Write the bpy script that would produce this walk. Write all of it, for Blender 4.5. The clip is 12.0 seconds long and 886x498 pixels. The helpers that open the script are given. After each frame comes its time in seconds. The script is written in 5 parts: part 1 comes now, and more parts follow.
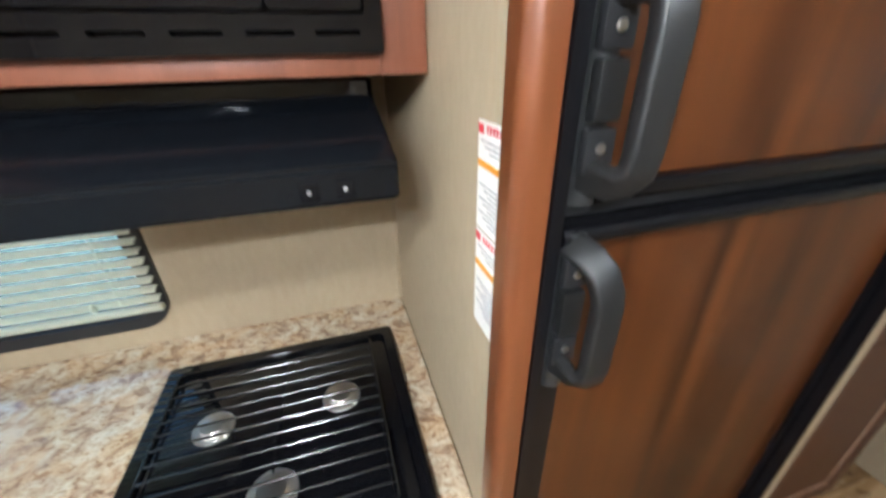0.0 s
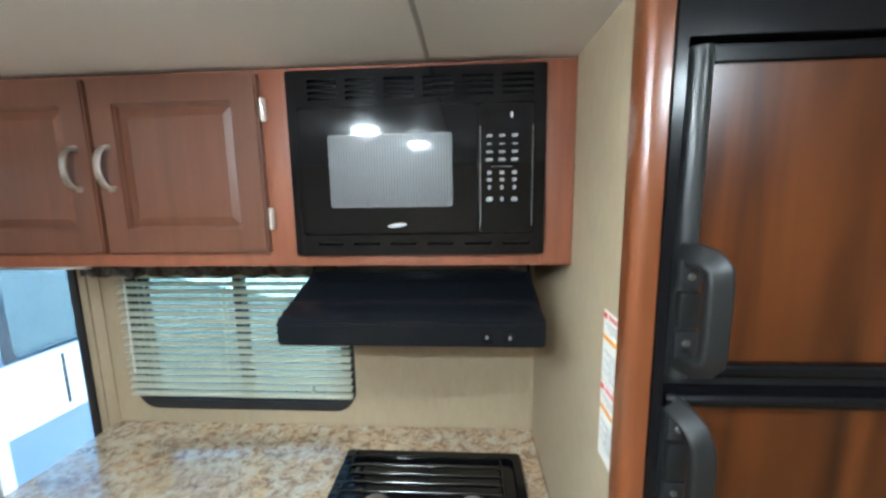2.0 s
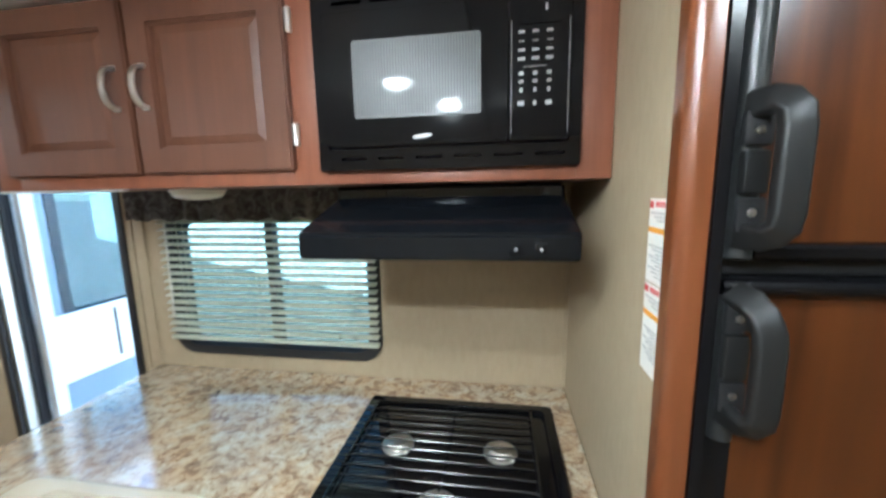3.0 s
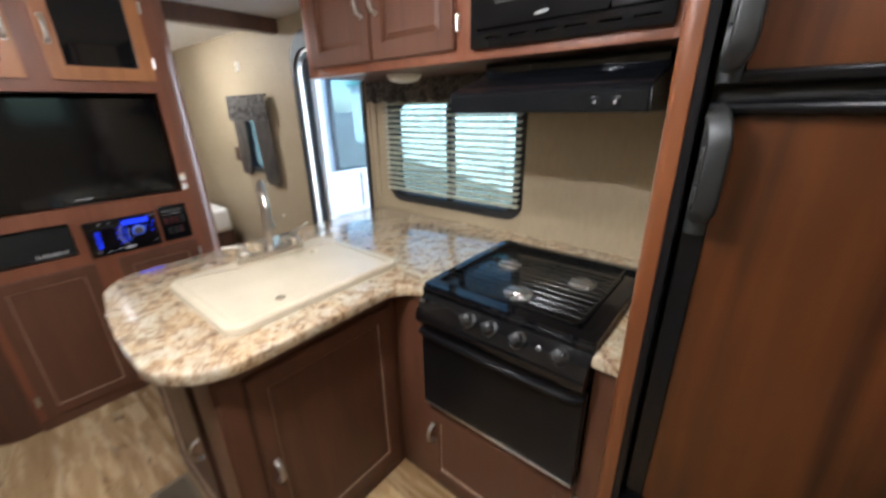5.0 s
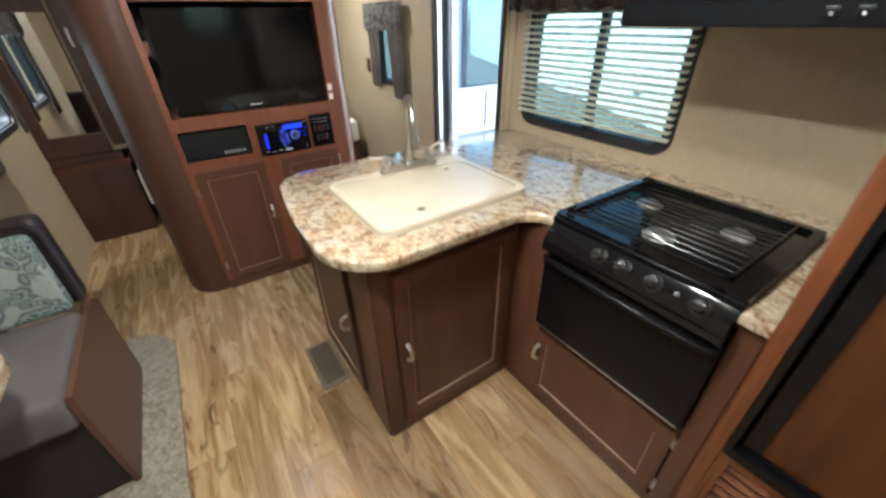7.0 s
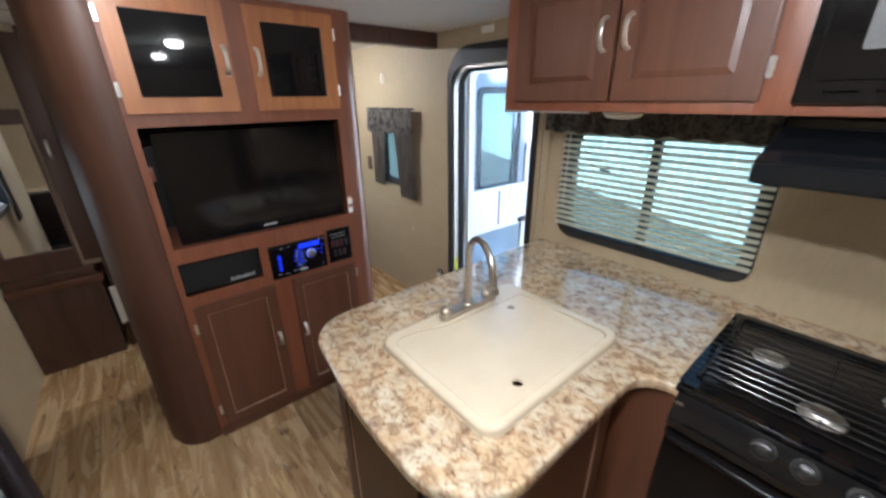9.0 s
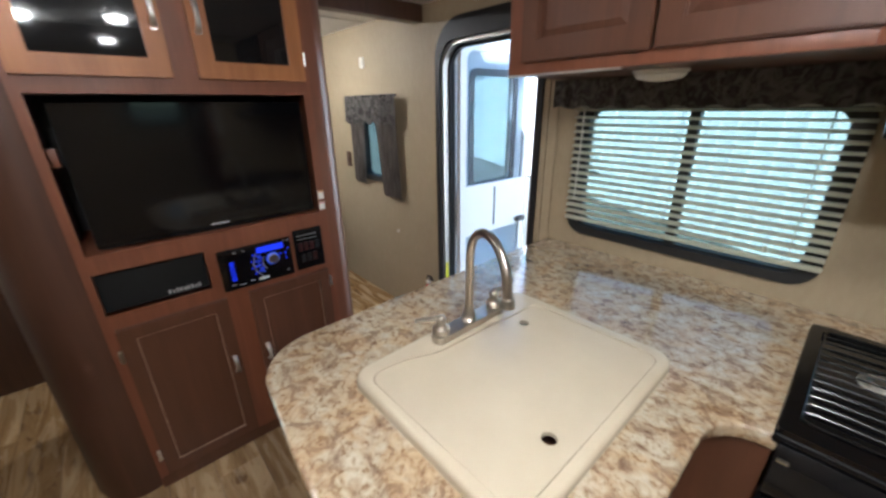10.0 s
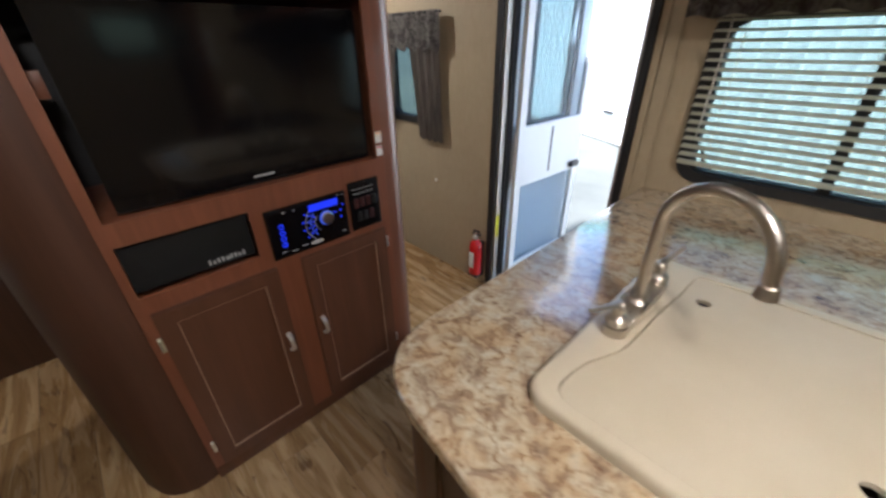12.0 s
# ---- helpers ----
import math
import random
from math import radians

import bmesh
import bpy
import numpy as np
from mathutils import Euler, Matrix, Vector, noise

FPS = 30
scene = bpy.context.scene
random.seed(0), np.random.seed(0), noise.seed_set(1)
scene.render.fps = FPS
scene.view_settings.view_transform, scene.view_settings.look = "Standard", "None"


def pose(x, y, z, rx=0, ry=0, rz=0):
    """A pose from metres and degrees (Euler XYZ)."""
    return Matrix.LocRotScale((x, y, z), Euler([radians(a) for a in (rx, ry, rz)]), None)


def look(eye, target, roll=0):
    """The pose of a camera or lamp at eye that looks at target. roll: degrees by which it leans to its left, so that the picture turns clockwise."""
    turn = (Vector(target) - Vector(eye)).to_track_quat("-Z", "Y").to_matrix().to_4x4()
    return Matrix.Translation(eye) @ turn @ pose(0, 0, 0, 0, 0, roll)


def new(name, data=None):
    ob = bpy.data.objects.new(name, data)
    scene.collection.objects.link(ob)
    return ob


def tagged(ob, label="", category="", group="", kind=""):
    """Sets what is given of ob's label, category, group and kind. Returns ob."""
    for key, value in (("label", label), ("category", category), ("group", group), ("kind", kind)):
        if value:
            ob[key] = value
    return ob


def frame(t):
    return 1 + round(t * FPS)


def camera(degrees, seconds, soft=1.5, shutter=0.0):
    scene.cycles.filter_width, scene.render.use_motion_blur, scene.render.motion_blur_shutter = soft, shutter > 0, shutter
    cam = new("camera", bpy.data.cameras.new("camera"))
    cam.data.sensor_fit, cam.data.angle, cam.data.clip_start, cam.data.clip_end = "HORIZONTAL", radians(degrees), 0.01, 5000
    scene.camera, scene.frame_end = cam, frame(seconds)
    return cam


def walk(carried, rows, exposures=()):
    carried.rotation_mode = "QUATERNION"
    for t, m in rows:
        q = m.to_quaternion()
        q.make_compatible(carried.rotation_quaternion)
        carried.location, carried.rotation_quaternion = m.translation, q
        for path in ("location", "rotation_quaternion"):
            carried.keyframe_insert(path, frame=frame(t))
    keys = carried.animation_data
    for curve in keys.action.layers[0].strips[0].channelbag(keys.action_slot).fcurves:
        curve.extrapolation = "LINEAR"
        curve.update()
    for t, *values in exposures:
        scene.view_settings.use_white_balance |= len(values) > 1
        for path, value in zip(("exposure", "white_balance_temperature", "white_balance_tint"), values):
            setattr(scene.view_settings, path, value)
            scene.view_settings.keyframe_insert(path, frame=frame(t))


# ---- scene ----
import mathutils

cam = camera(99.9, 12.0, soft=2.7, shutter=0.65)
METRES, EYE, TILT, LEAN, TURN = 2.66, 1.625, -1.3, 0.0, -16.4
ROWS = [
    (0.0, 0.0, 0.0, 0.0, -0.5, -26.46, 1.0),
    (0.5, 0.0073, -0.014, 0.0201, 5.59, -20.48, 0.8),
    (1.0, 0.0093, -0.0482, 0.0433, 12.38, -15.81, 0.72),
    (1.5, 0.0, -0.0833, 0.0592, 17.21, -10.26, 0.6),
    (2.0, -0.0021, -0.0946, 0.0492, 19.93, -7.3, 0.51),
    (2.5, -0.0104, -0.082, 0.0118, 21.37, -7.17, 0.57),
    (4.5, 0.1124, -0.1207, -0.0561, 48.0, -15.43, -0.06),
    (5.0, 0.1562, -0.1409, -0.0658, 55.62, -19.99, -0.05),
    (5.5, 0.1793, -0.1564, -0.0813, 60.29, -24.72, -0.04),
    (6.0, 0.1811, -0.17, -0.0931, 64.09, -29.28, -0.06),
    (6.5, 0.1751, -0.1864, -0.0831, 68.53, -31.22, -0.22),
    (7.0, 0.1494, -0.1873, -0.0623, 71.89, -31.43, -0.34),
    (9.0, -0.0202, -0.2731, 0.0025, 66.58, -21.53, -0.52),
    (9.5, -0.0706, -0.2659, -0.0232, 65.76, -20.51, -0.42),
    (10.0, -0.1243, -0.2331, -0.05, 64.43, -20.48, -0.39),
    (10.5, -0.1666, -0.222, -0.0708, 63.1, -22.09, -0.36),
    (11.0, -0.1959, -0.2316, -0.0761, 62.85, -24.97, -0.35),
    (11.5, -0.237, -0.2709, -0.0811, 62.64, -27.67, -0.35),
    (12.0, -0.2789, -0.3126, -0.0769, 62.58, -28.66, -0.3),
]
walk(cam, [(t, pose(0, 0, EYE, TILT, LEAN, TURN) @ pose(METRES * x, METRES * y, METRES * z, 90 + pitch, roll, yaw)) for t, x, y, z, yaw, pitch, roll in ROWS],
     [(0.0, 3.3, 5300, 7), (1.0, 3.2, 5300, 6), (2.0, 3.1, 5050, -1), (2.5, 3.05, 5050, -1), (4.5, 2.88, 5600, 9), (5.5, 2.75, 5600, 8), (7.0, 2.95, 5600, 5), (9.0, 2.6, 5500, 9), (10.0, 2.3, 5650, 9), (12.0, 2.1, 5950, 12)])

# ---- light ----
world = bpy.data.worlds.new("world")
scene.world = world
world.use_nodes = True
_wn = world.node_tree
_sky = _wn.nodes.new("ShaderNodeTexSky")
_sky.sky_type = "NISHITA"
_sky.sun_disc = False
_sky.sun_elevation, _sky.sun_rotation = radians(49), radians(162)
_wn.links.new(_sky.outputs[0], _wn.nodes["Background"].inputs[0])
_wn.nodes["Background"].inputs[1].default_value = 0.15
_sun = bpy.data.lights.new("sun", "SUN")
_sun.energy, _sun.angle, _sun.color = 5.0, radians(3), (1.0, 0.98, 0.95)
sun = new("sun", _sun)
sun.matrix_world = look((3, -9, 11), (0, 0, 0))


WARM = (1.0, 0.93, 0.83)
# places of the ceiling lights and how strongly their diffusers glow
# the last two, at x -1.85 and -3.3, are unseen fill added for brightness
LAMPS = [(-0.50, -0.23, 58.0), (0.50, -0.24, 26.0), (-0.33, -0.66, 132.0), (-1.85, -0.66, 16.0), (-3.3, 0.35, 124.0)]


# ---- materials ----
def mat(name, colour=(0.5, 0.5, 0.5), rough=0.5, metal=0.0, coat=0.0):
    m = bpy.data.materials.new(name)
    m.use_nodes = True
    p = m.node_tree.nodes["Principled BSDF"]
    p.inputs["Base Color"].default_value = (*colour, 1)
    p.inputs["Roughness"].default_value = rough
    p.inputs["Metallic"].default_value = metal
    p.inputs["Coat Weight"].default_value = coat
    p.inputs["Coat Roughness"].default_value = 0.27
    return m


def nodes_of(m):
    nt = m.node_tree
    return nt, nt.nodes, nt.links, nt.nodes["Principled BSDF"]


def coords(m, scale=(1, 1, 1), shift=False):
    nt, n, l, _ = nodes_of(m)
    tc, mp = n.new("ShaderNodeTexCoord"), n.new("ShaderNodeMapping")
    mp.inputs["Scale"].default_value = scale
    l.new(tc.outputs["Object"], mp.inputs["Vector"])
    if shift:
        oi, mul = n.new("ShaderNodeObjectInfo"), n.new("ShaderNodeVectorMath")
        mul.operation = "MULTIPLY"
        mul.inputs[1].default_value = (37, 19, 53)
        l.new(oi.outputs["Random"], mul.inputs[0])
        l.new(mul.outputs[0], mp.inputs["Location"])
    return mp.outputs["Vector"]


def noise_node(m, vec, scale, detail=4, distortion=0.0, rough=0.55):
    nt, n, l, _ = nodes_of(m)
    t = n.new("ShaderNodeTexNoise")
    t.inputs["Scale"].default_value, t.inputs["Detail"].default_value = scale, detail
    t.inputs["Distortion"].default_value, t.inputs["Roughness"].default_value = distortion, rough
    l.new(vec, t.inputs["Vector"])
    return t.outputs["Fac"]


def ramp(m, fac, stops):
    nt, n, l, _ = nodes_of(m)
    r = n.new("ShaderNodeValToRGB")
    e = r.color_ramp.elements
    while len(e) < len(stops):
        e.new(0.5)
    for el, (pos, col) in zip(e, stops):
        el.position, el.color = pos, (*col, 1)
    l.new(fac, r.inputs["Fac"])
    return r.outputs["Color"]


def mix(m, fac, a, b, kind="MIX"):
    nt, n, l, _ = nodes_of(m)
    x = n.new("ShaderNodeMix")
    x.data_type, x.blend_type = "RGBA", kind
    for sock, v in ((x.inputs["Factor"], fac), (x.inputs[6], a), (x.inputs[7], b)):
        if isinstance(v, (int, float)):
            sock.default_value = v
        elif isinstance(v, tuple):
            sock.default_value = (*v, 1)
        else:
            l.new(v, sock)
    return x.outputs[2]


def bump(m, fac, strength=0.1, distance=0.002):
    nt, n, l, p = nodes_of(m)
    b = n.new("ShaderNodeBump")
    b.inputs["Strength"].default_value, b.inputs["Distance"].default_value = strength, distance
    l.new(fac, b.inputs["Height"])
    l.new(b.outputs[0], p.inputs["Normal"])


def paint(m, colour):
    nt, n, l, p = nodes_of(m)
    l.new(colour, p.inputs["Base Color"])


def rough_by(m, fac, lo, hi):
    nt, n, l, p = nodes_of(m)
    r = n.new("ShaderNodeMapRange")
    r.inputs["To Min"].default_value, r.inputs["To Max"].default_value = lo, hi
    l.new(fac, r.inputs["Value"])
    l.new(r.outputs[0], p.inputs["Roughness"])


def wood(name, dark, light, grain=(14, 14, 1.2), rough=0.42, coat=0.12, contrast=0.22):
    m = mat(name, light, rough, coat=coat)
    v = coords(m, grain)
    big = noise_node(m, v, 1.3, 3, 0.6)
    fine = noise_node(m, coords(m, (grain[0] * 7, grain[1] * 7, grain[2] * 4)), 1.0, 4)
    c = ramp(m, big, [(0.5 - contrast, dark), (0.5 + contrast, light)])
    g = ramp(m, fine, [(0.35, (0.91, 0.91, 0.91)), (0.65, (1, 1, 1))])
    paint(m, mix(m, 1.0, c, g, "MULTIPLY"))
    rough_by(m, big, rough - 0.06, rough + 0.08)
    bump(m, fine, 0.06, 0.001)
    return m


CAB = wood("cabinet_wood", (0.090, 0.034, 0.017), (0.128, 0.049, 0.0245), rough=0.43, coat=0.10)
FRAME = wood("frame_wood", (0.174, 0.057, 0.0275), (0.236, 0.081, 0.039))
EDGE = wood("pale_bead", (0.36, 0.22, 0.14), (0.56, 0.40, 0.28), rough=0.3)
BENCH_WOOD = wood("bench_wood", (0.098, 0.042, 0.027), (0.135, 0.060, 0.039), rough=0.45, coat=0.1)
HONEY = wood("honey_wood", (0.30, 0.108, 0.034), (0.43, 0.172, 0.058))
FRIDGE_WOOD = wood("fridge_wood", (0.026, 0.0068, 0.0017), (0.112, 0.0325, 0.0064), (7, 7, 0.7), 0.30, 0.25, 0.16)
POST_WOOD = wood("post_wood", (0.122, 0.036, 0.011), (0.198, 0.063, 0.0205), (16, 16, 1.0), 0.28, 0.4)
GLOSSY_POST = wood("polished_frame", (0.160, 0.058, 0.031), (0.215, 0.082, 0.045), rough=0.30, coat=0.6)
# darker copy of the cabinet wood; the wing's shade is in the colour
SHADED_WING = wood("shaded_wing", (0.070, 0.028, 0.0155), (0.104, 0.043, 0.024), rough=0.5, coat=0.04)
DARK_WOOD = wood("dark_wood", (0.060, 0.026, 0.016), (0.098, 0.045, 0.028))

BLACK = mat("black_enamel", (0.004, 0.004, 0.005), 0.055)
BLACK.node_tree.nodes["Principled BSDF"].inputs["Specular IOR Level"].default_value = 0.5
BLACK_SATIN = mat("black_satin", (0.005, 0.005, 0.006), 0.2)
BLACK_SATIN.node_tree.nodes["Principled BSDF"].inputs["Specular IOR Level"].default_value = 0.3
_v = noise_node(BLACK_SATIN, coords(BLACK_SATIN), 60, 4)
rough_by(BLACK_SATIN, _v, 0.18, 0.30)
BLACK_MATT = mat("black_plastic", (0.015, 0.015, 0.016), 0.5)
GREY_PLASTIC = mat("grey_plastic", (0.012, 0.012, 0.0118), 0.45)
_v = noise_node(GREY_PLASTIC, coords(GREY_PLASTIC), 400, 2)
bump(GREY_PLASTIC, _v, 0.12, 0.0006)
OVEN = mat("oven_enamel", (0.005, 0.005, 0.006), 0.32)
OVEN.node_tree.nodes["Principled BSDF"].inputs["Specular IOR Level"].default_value = 0.2
COLUMN = mat("grip_plastic", (0.026, 0.027, 0.027), 0.34)
SPEAKER = mat("speaker_cloth", (0.004, 0.004, 0.004), 0.8)
HOOD = mat("hood_enamel", (0.005, 0.006, 0.008), 0.19)
HOOD.node_tree.nodes["Principled BSDF"].inputs["Specular IOR Level"].default_value = 0.38
KNOB = mat("dark_chrome", (0.085, 0.085, 0.088), 0.26, 0.7)
RUBBER = mat("rubber", (0.02, 0.02, 0.022), 0.6)
IRON = mat("grate_iron", (0.008, 0.008, 0.008), 0.22)
NICKEL = mat("brushed_nickel", (0.54, 0.495, 0.435), 0.28, 1.0)
_v = noise_node(NICKEL, coords(NICKEL, (1, 1, 30)), 60, 3)
rough_by(NICKEL, _v, 0.22, 0.38)
CHROME = mat("satin_chrome", (0.72, 0.70, 0.67), 0.30, 1.0)
ALU = mat("aluminium", (0.72, 0.70, 0.66), 0.42, 1.0)
WHITE = mat("white_paint", (0.78, 0.78, 0.76), 0.45)
WHITE_PLASTIC = mat("white_plastic", (0.74, 0.72, 0.66), 0.4)
PAPER = mat("label_paper", (0.82, 0.80, 0.76), 0.6)
RED = mat("red_ink", (0.62, 0.03, 0.04), 0.5)
RED_PAINT = mat("red_paint", (0.60, 0.012, 0.014), 0.22, coat=0.6)
ORANGE = mat("orange_ink", (0.78, 0.33, 0.02), 0.5)
YELLOW = mat("yellow_tag", (0.75, 0.72, 0.03), 0.5)
GREY_INK = mat("grey_ink", (0.45, 0.44, 0.43), 0.6)
SILVER_INK = mat("silver_ink", (0.42, 0.42, 0.42), 0.4)
KEY_INK = mat("key_ink", (0.26, 0.26, 0.26), 0.5)
DARK_RED = mat("dark_red_plastic", (0.05, 0.012, 0.012), 0.35)
TEAL = mat("teal_sheet", (0.05, 0.35, 0.30), 0.6)
SCREEN = mat("tv_screen", (0.003, 0.003, 0.004), 0.10)
SCREEN.node_tree.nodes["Principled BSDF"].inputs["Specular IOR Level"].default_value = 0.55
MIRROR = mat("mirror_silver", (0.9, 0.9, 0.88), 0.02, 1.0)
DARK_GLASS = mat("smoked_glass", (0.006, 0.006, 0.007), 0.04)

WALL = mat("wall_vinyl", (0.40, 0.32, 0.205), 0.62)
_a = noise_node(WALL, coords(WALL, (1, 1, 0.35)), 70, 4)
_b = noise_node(WALL, coords(WALL), 2.2, 3)
paint(WALL, mix(WALL, 1.0, ramp(WALL, _a, [(0.3, (0.415, 0.330, 0.212)), (0.7, (0.450, 0.362, 0.238))]),
                ramp(WALL, _b, [(0.3, (0.93, 0.93, 0.93)), (0.7, (1, 1, 1))]), "MULTIPLY"))
bump(WALL, _a, 0.05, 0.001)

CEIL = mat("ceiling_panel", (0.70, 0.69, 0.67), 0.6)
_a = noise_node(CEIL, coords(CEIL), 90, 3)
_b = noise_node(CEIL, coords(CEIL), 1.5, 2)
paint(CEIL, ramp(CEIL, _b, [(0.3, (0.78, 0.775, 0.76)), (0.7, (0.84, 0.835, 0.82))]))
bump(CEIL, _a, 0.1, 0.001)

COUNTER = mat("counter_laminate", (0.5, 0.42, 0.32), 0.16, coat=1.0)
COUNTER.node_tree.nodes["Principled BSDF"].inputs["Coat IOR"].default_value = 1.9
COUNTER.node_tree.nodes["Principled BSDF"].inputs["Coat Roughness"].default_value = 0.11
_v = coords(COUNTER)
_a = noise_node(COUNTER, _v, 27, 6, 0.7, 0.62)
_b = noise_node(COUNTER, _v, 12, 4, 0.8)
_c = noise_node(COUNTER, _v, 120, 3, 0.4)
_d = noise_node(COUNTER, coords(COUNTER, (1.0, 1.35, 1.0)), 52, 4, 0.9, 0.6)
_base = ramp(COUNTER, _a, [(0.31, (0.235, 0.165, 0.118)), (0.40, (0.335, 0.25, 0.177)), (0.455, (0.44, 0.345, 0.247)), (0.51, (0.53, 0.445, 0.328)), (0.60, (0.61, 0.54, 0.425)), (0.70, (0.49, 0.43, 0.35))])
_flake = ramp(COUNTER, _d, [(0.36, (0.56, 0.45, 0.36)), (0.46, (1, 1, 1))])
_gold = ramp(COUNTER, _b, [(0.40, (0.96, 0.79, 0.60)), (0.58, (1, 0.98, 0.94))])
_spk = ramp(COUNTER, _c, [(0.30, (0.66, 0.60, 0.54)), (0.42, (1, 1, 1))])
_c3 = mix(COUNTER, 0.9, mix(COUNTER, 0.8, _base, _gold, "MULTIPLY"), _flake, "MULTIPLY")
paint(COUNTER, mix(COUNTER, 0.7, _c3, _spk, "MULTIPLY"))
rough_by(COUNTER, _b, 0.12, 0.24)
bump(COUNTER, _c, 0.05, 0.0006)

PLANK = mat("vinyl_plank", (0.3, 0.2, 0.12), 0.36)
_v = coords(PLANK, (1.1, 8, 8), True)
_a = noise_node(PLANK, _v, 1.5, 5, 1.4, 0.6)
_b = noise_node(PLANK, coords(PLANK, (4, 110, 110), True), 1.0, 4)
_k = noise_node(PLANK, coords(PLANK, (3, 9, 9), True), 1.4, 3, 2.0)
_oi = PLANK.node_tree.nodes.new("ShaderNodeObjectInfo")
_grain = ramp(PLANK, _a, [(0.26, (0.22, 0.125, 0.056)), (0.42, (0.38, 0.237, 0.110)), (0.56, (0.52, 0.350, 0.178)), (0.74, (0.62, 0.45, 0.26))])
_fine = ramp(PLANK, _b, [(0.3, (0.88, 0.87, 0.86)), (0.62, (1, 1, 1))])
_knot = ramp(PLANK, _k, [(0.29, (0.36, 0.29, 0.24)), (0.41, (1, 1, 1))])
_tone = ramp(PLANK, _oi.outputs["Random"], [(0.0, (0.52, 0.49, 0.46)), (0.25, (0.80, 0.77, 0.73)), (0.6, (1.0, 0.99, 0.96)), (1.0, (0.90, 0.92, 0.95))])
_c1 = mix(PLANK, 1.0, _grain, _fine, "MULTIPLY")
_c2 = mix(PLANK, 0.9, _c1, _knot, "MULTIPLY")
paint(PLANK, mix(PLANK, 1.0, _c2, _tone, "MULTIPLY"))
rough_by(PLANK, _a, 0.20, 0.34)
bump(PLANK, _b, 0.12, 0.001)

CREAM = mat("sink_acrylic", (0.66, 0.60, 0.47), 0.22, coat=0.2)
_a = noise_node(CREAM, coords(CREAM), 5, 3)
paint(CREAM, ramp(CREAM, _a, [(0.3, (0.575, 0.49, 0.36)), (0.7, (0.635, 0.55, 0.415))]))
SLAT = mat("blind_slat", (0.70, 0.69, 0.58), 0.45)
_n, _l = SLAT.node_tree.nodes, SLAT.node_tree.links
_tl, _mx = _n.new("ShaderNodeBsdfTranslucent"), _n.new("ShaderNodeMixShader")
_tl.inputs[0].default_value = (0.78, 0.78, 0.66, 1)
_mx.inputs[0].default_value = 0.5
_l.new(_n["Principled BSDF"].outputs[0], _mx.inputs[1])
_l.new(_tl.outputs[0], _mx.inputs[2])
_l.new(_mx.outputs[0], _n["Material Output"].inputs[0])

VALANCE = mat("valance_cloth", (0.075, 0.068, 0.062), 0.85)
_a = noise_node(VALANCE, coords(VALANCE), 26, 4, 1.5)
paint(VALANCE, ramp(VALANCE, _a, [(0.40, (0.085, 0.074, 0.068)), (0.60, (0.24, 0.22, 0.20))]))
bump(VALANCE, noise_node(VALANCE, coords(VALANCE), 500, 2), 0.3, 0.001)
CURTAIN = mat("curtain_cloth", (0.15, 0.13, 0.11), 0.85)
_a = noise_node(CURTAIN, coords(CURTAIN, (1, 1, 0.1)), 60, 3)
paint(CURTAIN, ramp(CURTAIN, _a, [(0.3, (0.12, 0.10, 0.088)), (0.7, (0.24, 0.205, 0.175))]))

GREY_CLOTH = mat("grey_cloth", (0.118, 0.102, 0.096), 0.7)
bump(GREY_CLOTH, noise_node(GREY_CLOTH, coords(GREY_CLOTH), 300, 3), 0.4, 0.001)
PURPLE = mat("dark_vinyl", (0.018, 0.011, 0.013), 0.5)
bump(PURPLE, noise_node(PURPLE, coords(PURPLE), 220, 3), 0.25, 0.001)
PAISLEY = mat("patterned_cloth", (0.4, 0.42, 0.38), 0.85)
_t = PAISLEY.node_tree.nodes.new("ShaderNodeTexVoronoi")
_t.inputs["Scale"].default_value = 15
_t.inputs["Randomness"].default_value = 0.9
_warp = noise_node(PAISLEY, coords(PAISLEY), 9, 2)
_vm = PAISLEY.node_tree.nodes.new("ShaderNodeVectorMath")
_vm.operation = "MULTIPLY_ADD"
PAISLEY.node_tree.links.new(_warp, _vm.inputs[0])
_vm.inputs[1].default_value = (0.16, 0.16, 0.16)
PAISLEY.node_tree.links.new(coords(PAISLEY), _vm.inputs[2])
PAISLEY.node_tree.links.new(_vm.outputs[0], _t.inputs["Vector"])
paint(PAISLEY, ramp(PAISLEY, _t.outputs["Distance"], [(0.0, (0.06, 0.085, 0.08)), (0.16, (0.24, 0.30, 0.28)), (0.24, (0.055, 0.08, 0.075)),
                                                      (0.36, (0.27, 0.33, 0.30)), (0.5, (0.085, 0.11, 0.105)), (0.62, (0.33, 0.37, 0.33))]))
CARPET = mat("carpet", (0.33, 0.29, 0.24), 0.95)
_a = noise_node(CARPET, coords(CARPET), 160, 4)
paint(CARPET, mix(CARPET, 1.0, ramp(CARPET, _a, [(0.3, (0.24, 0.205, 0.155)), (0.7, (0.50, 0.435, 0.345))]), ramp(CARPET, noise_node(CARPET, coords(CARPET), 38, 3), [(0.38, (0.66, 0.64, 0.60)), (0.60, (1, 1, 1))]), "MULTIPLY"))
bump(CARPET, _a, 0.9, 0.006)

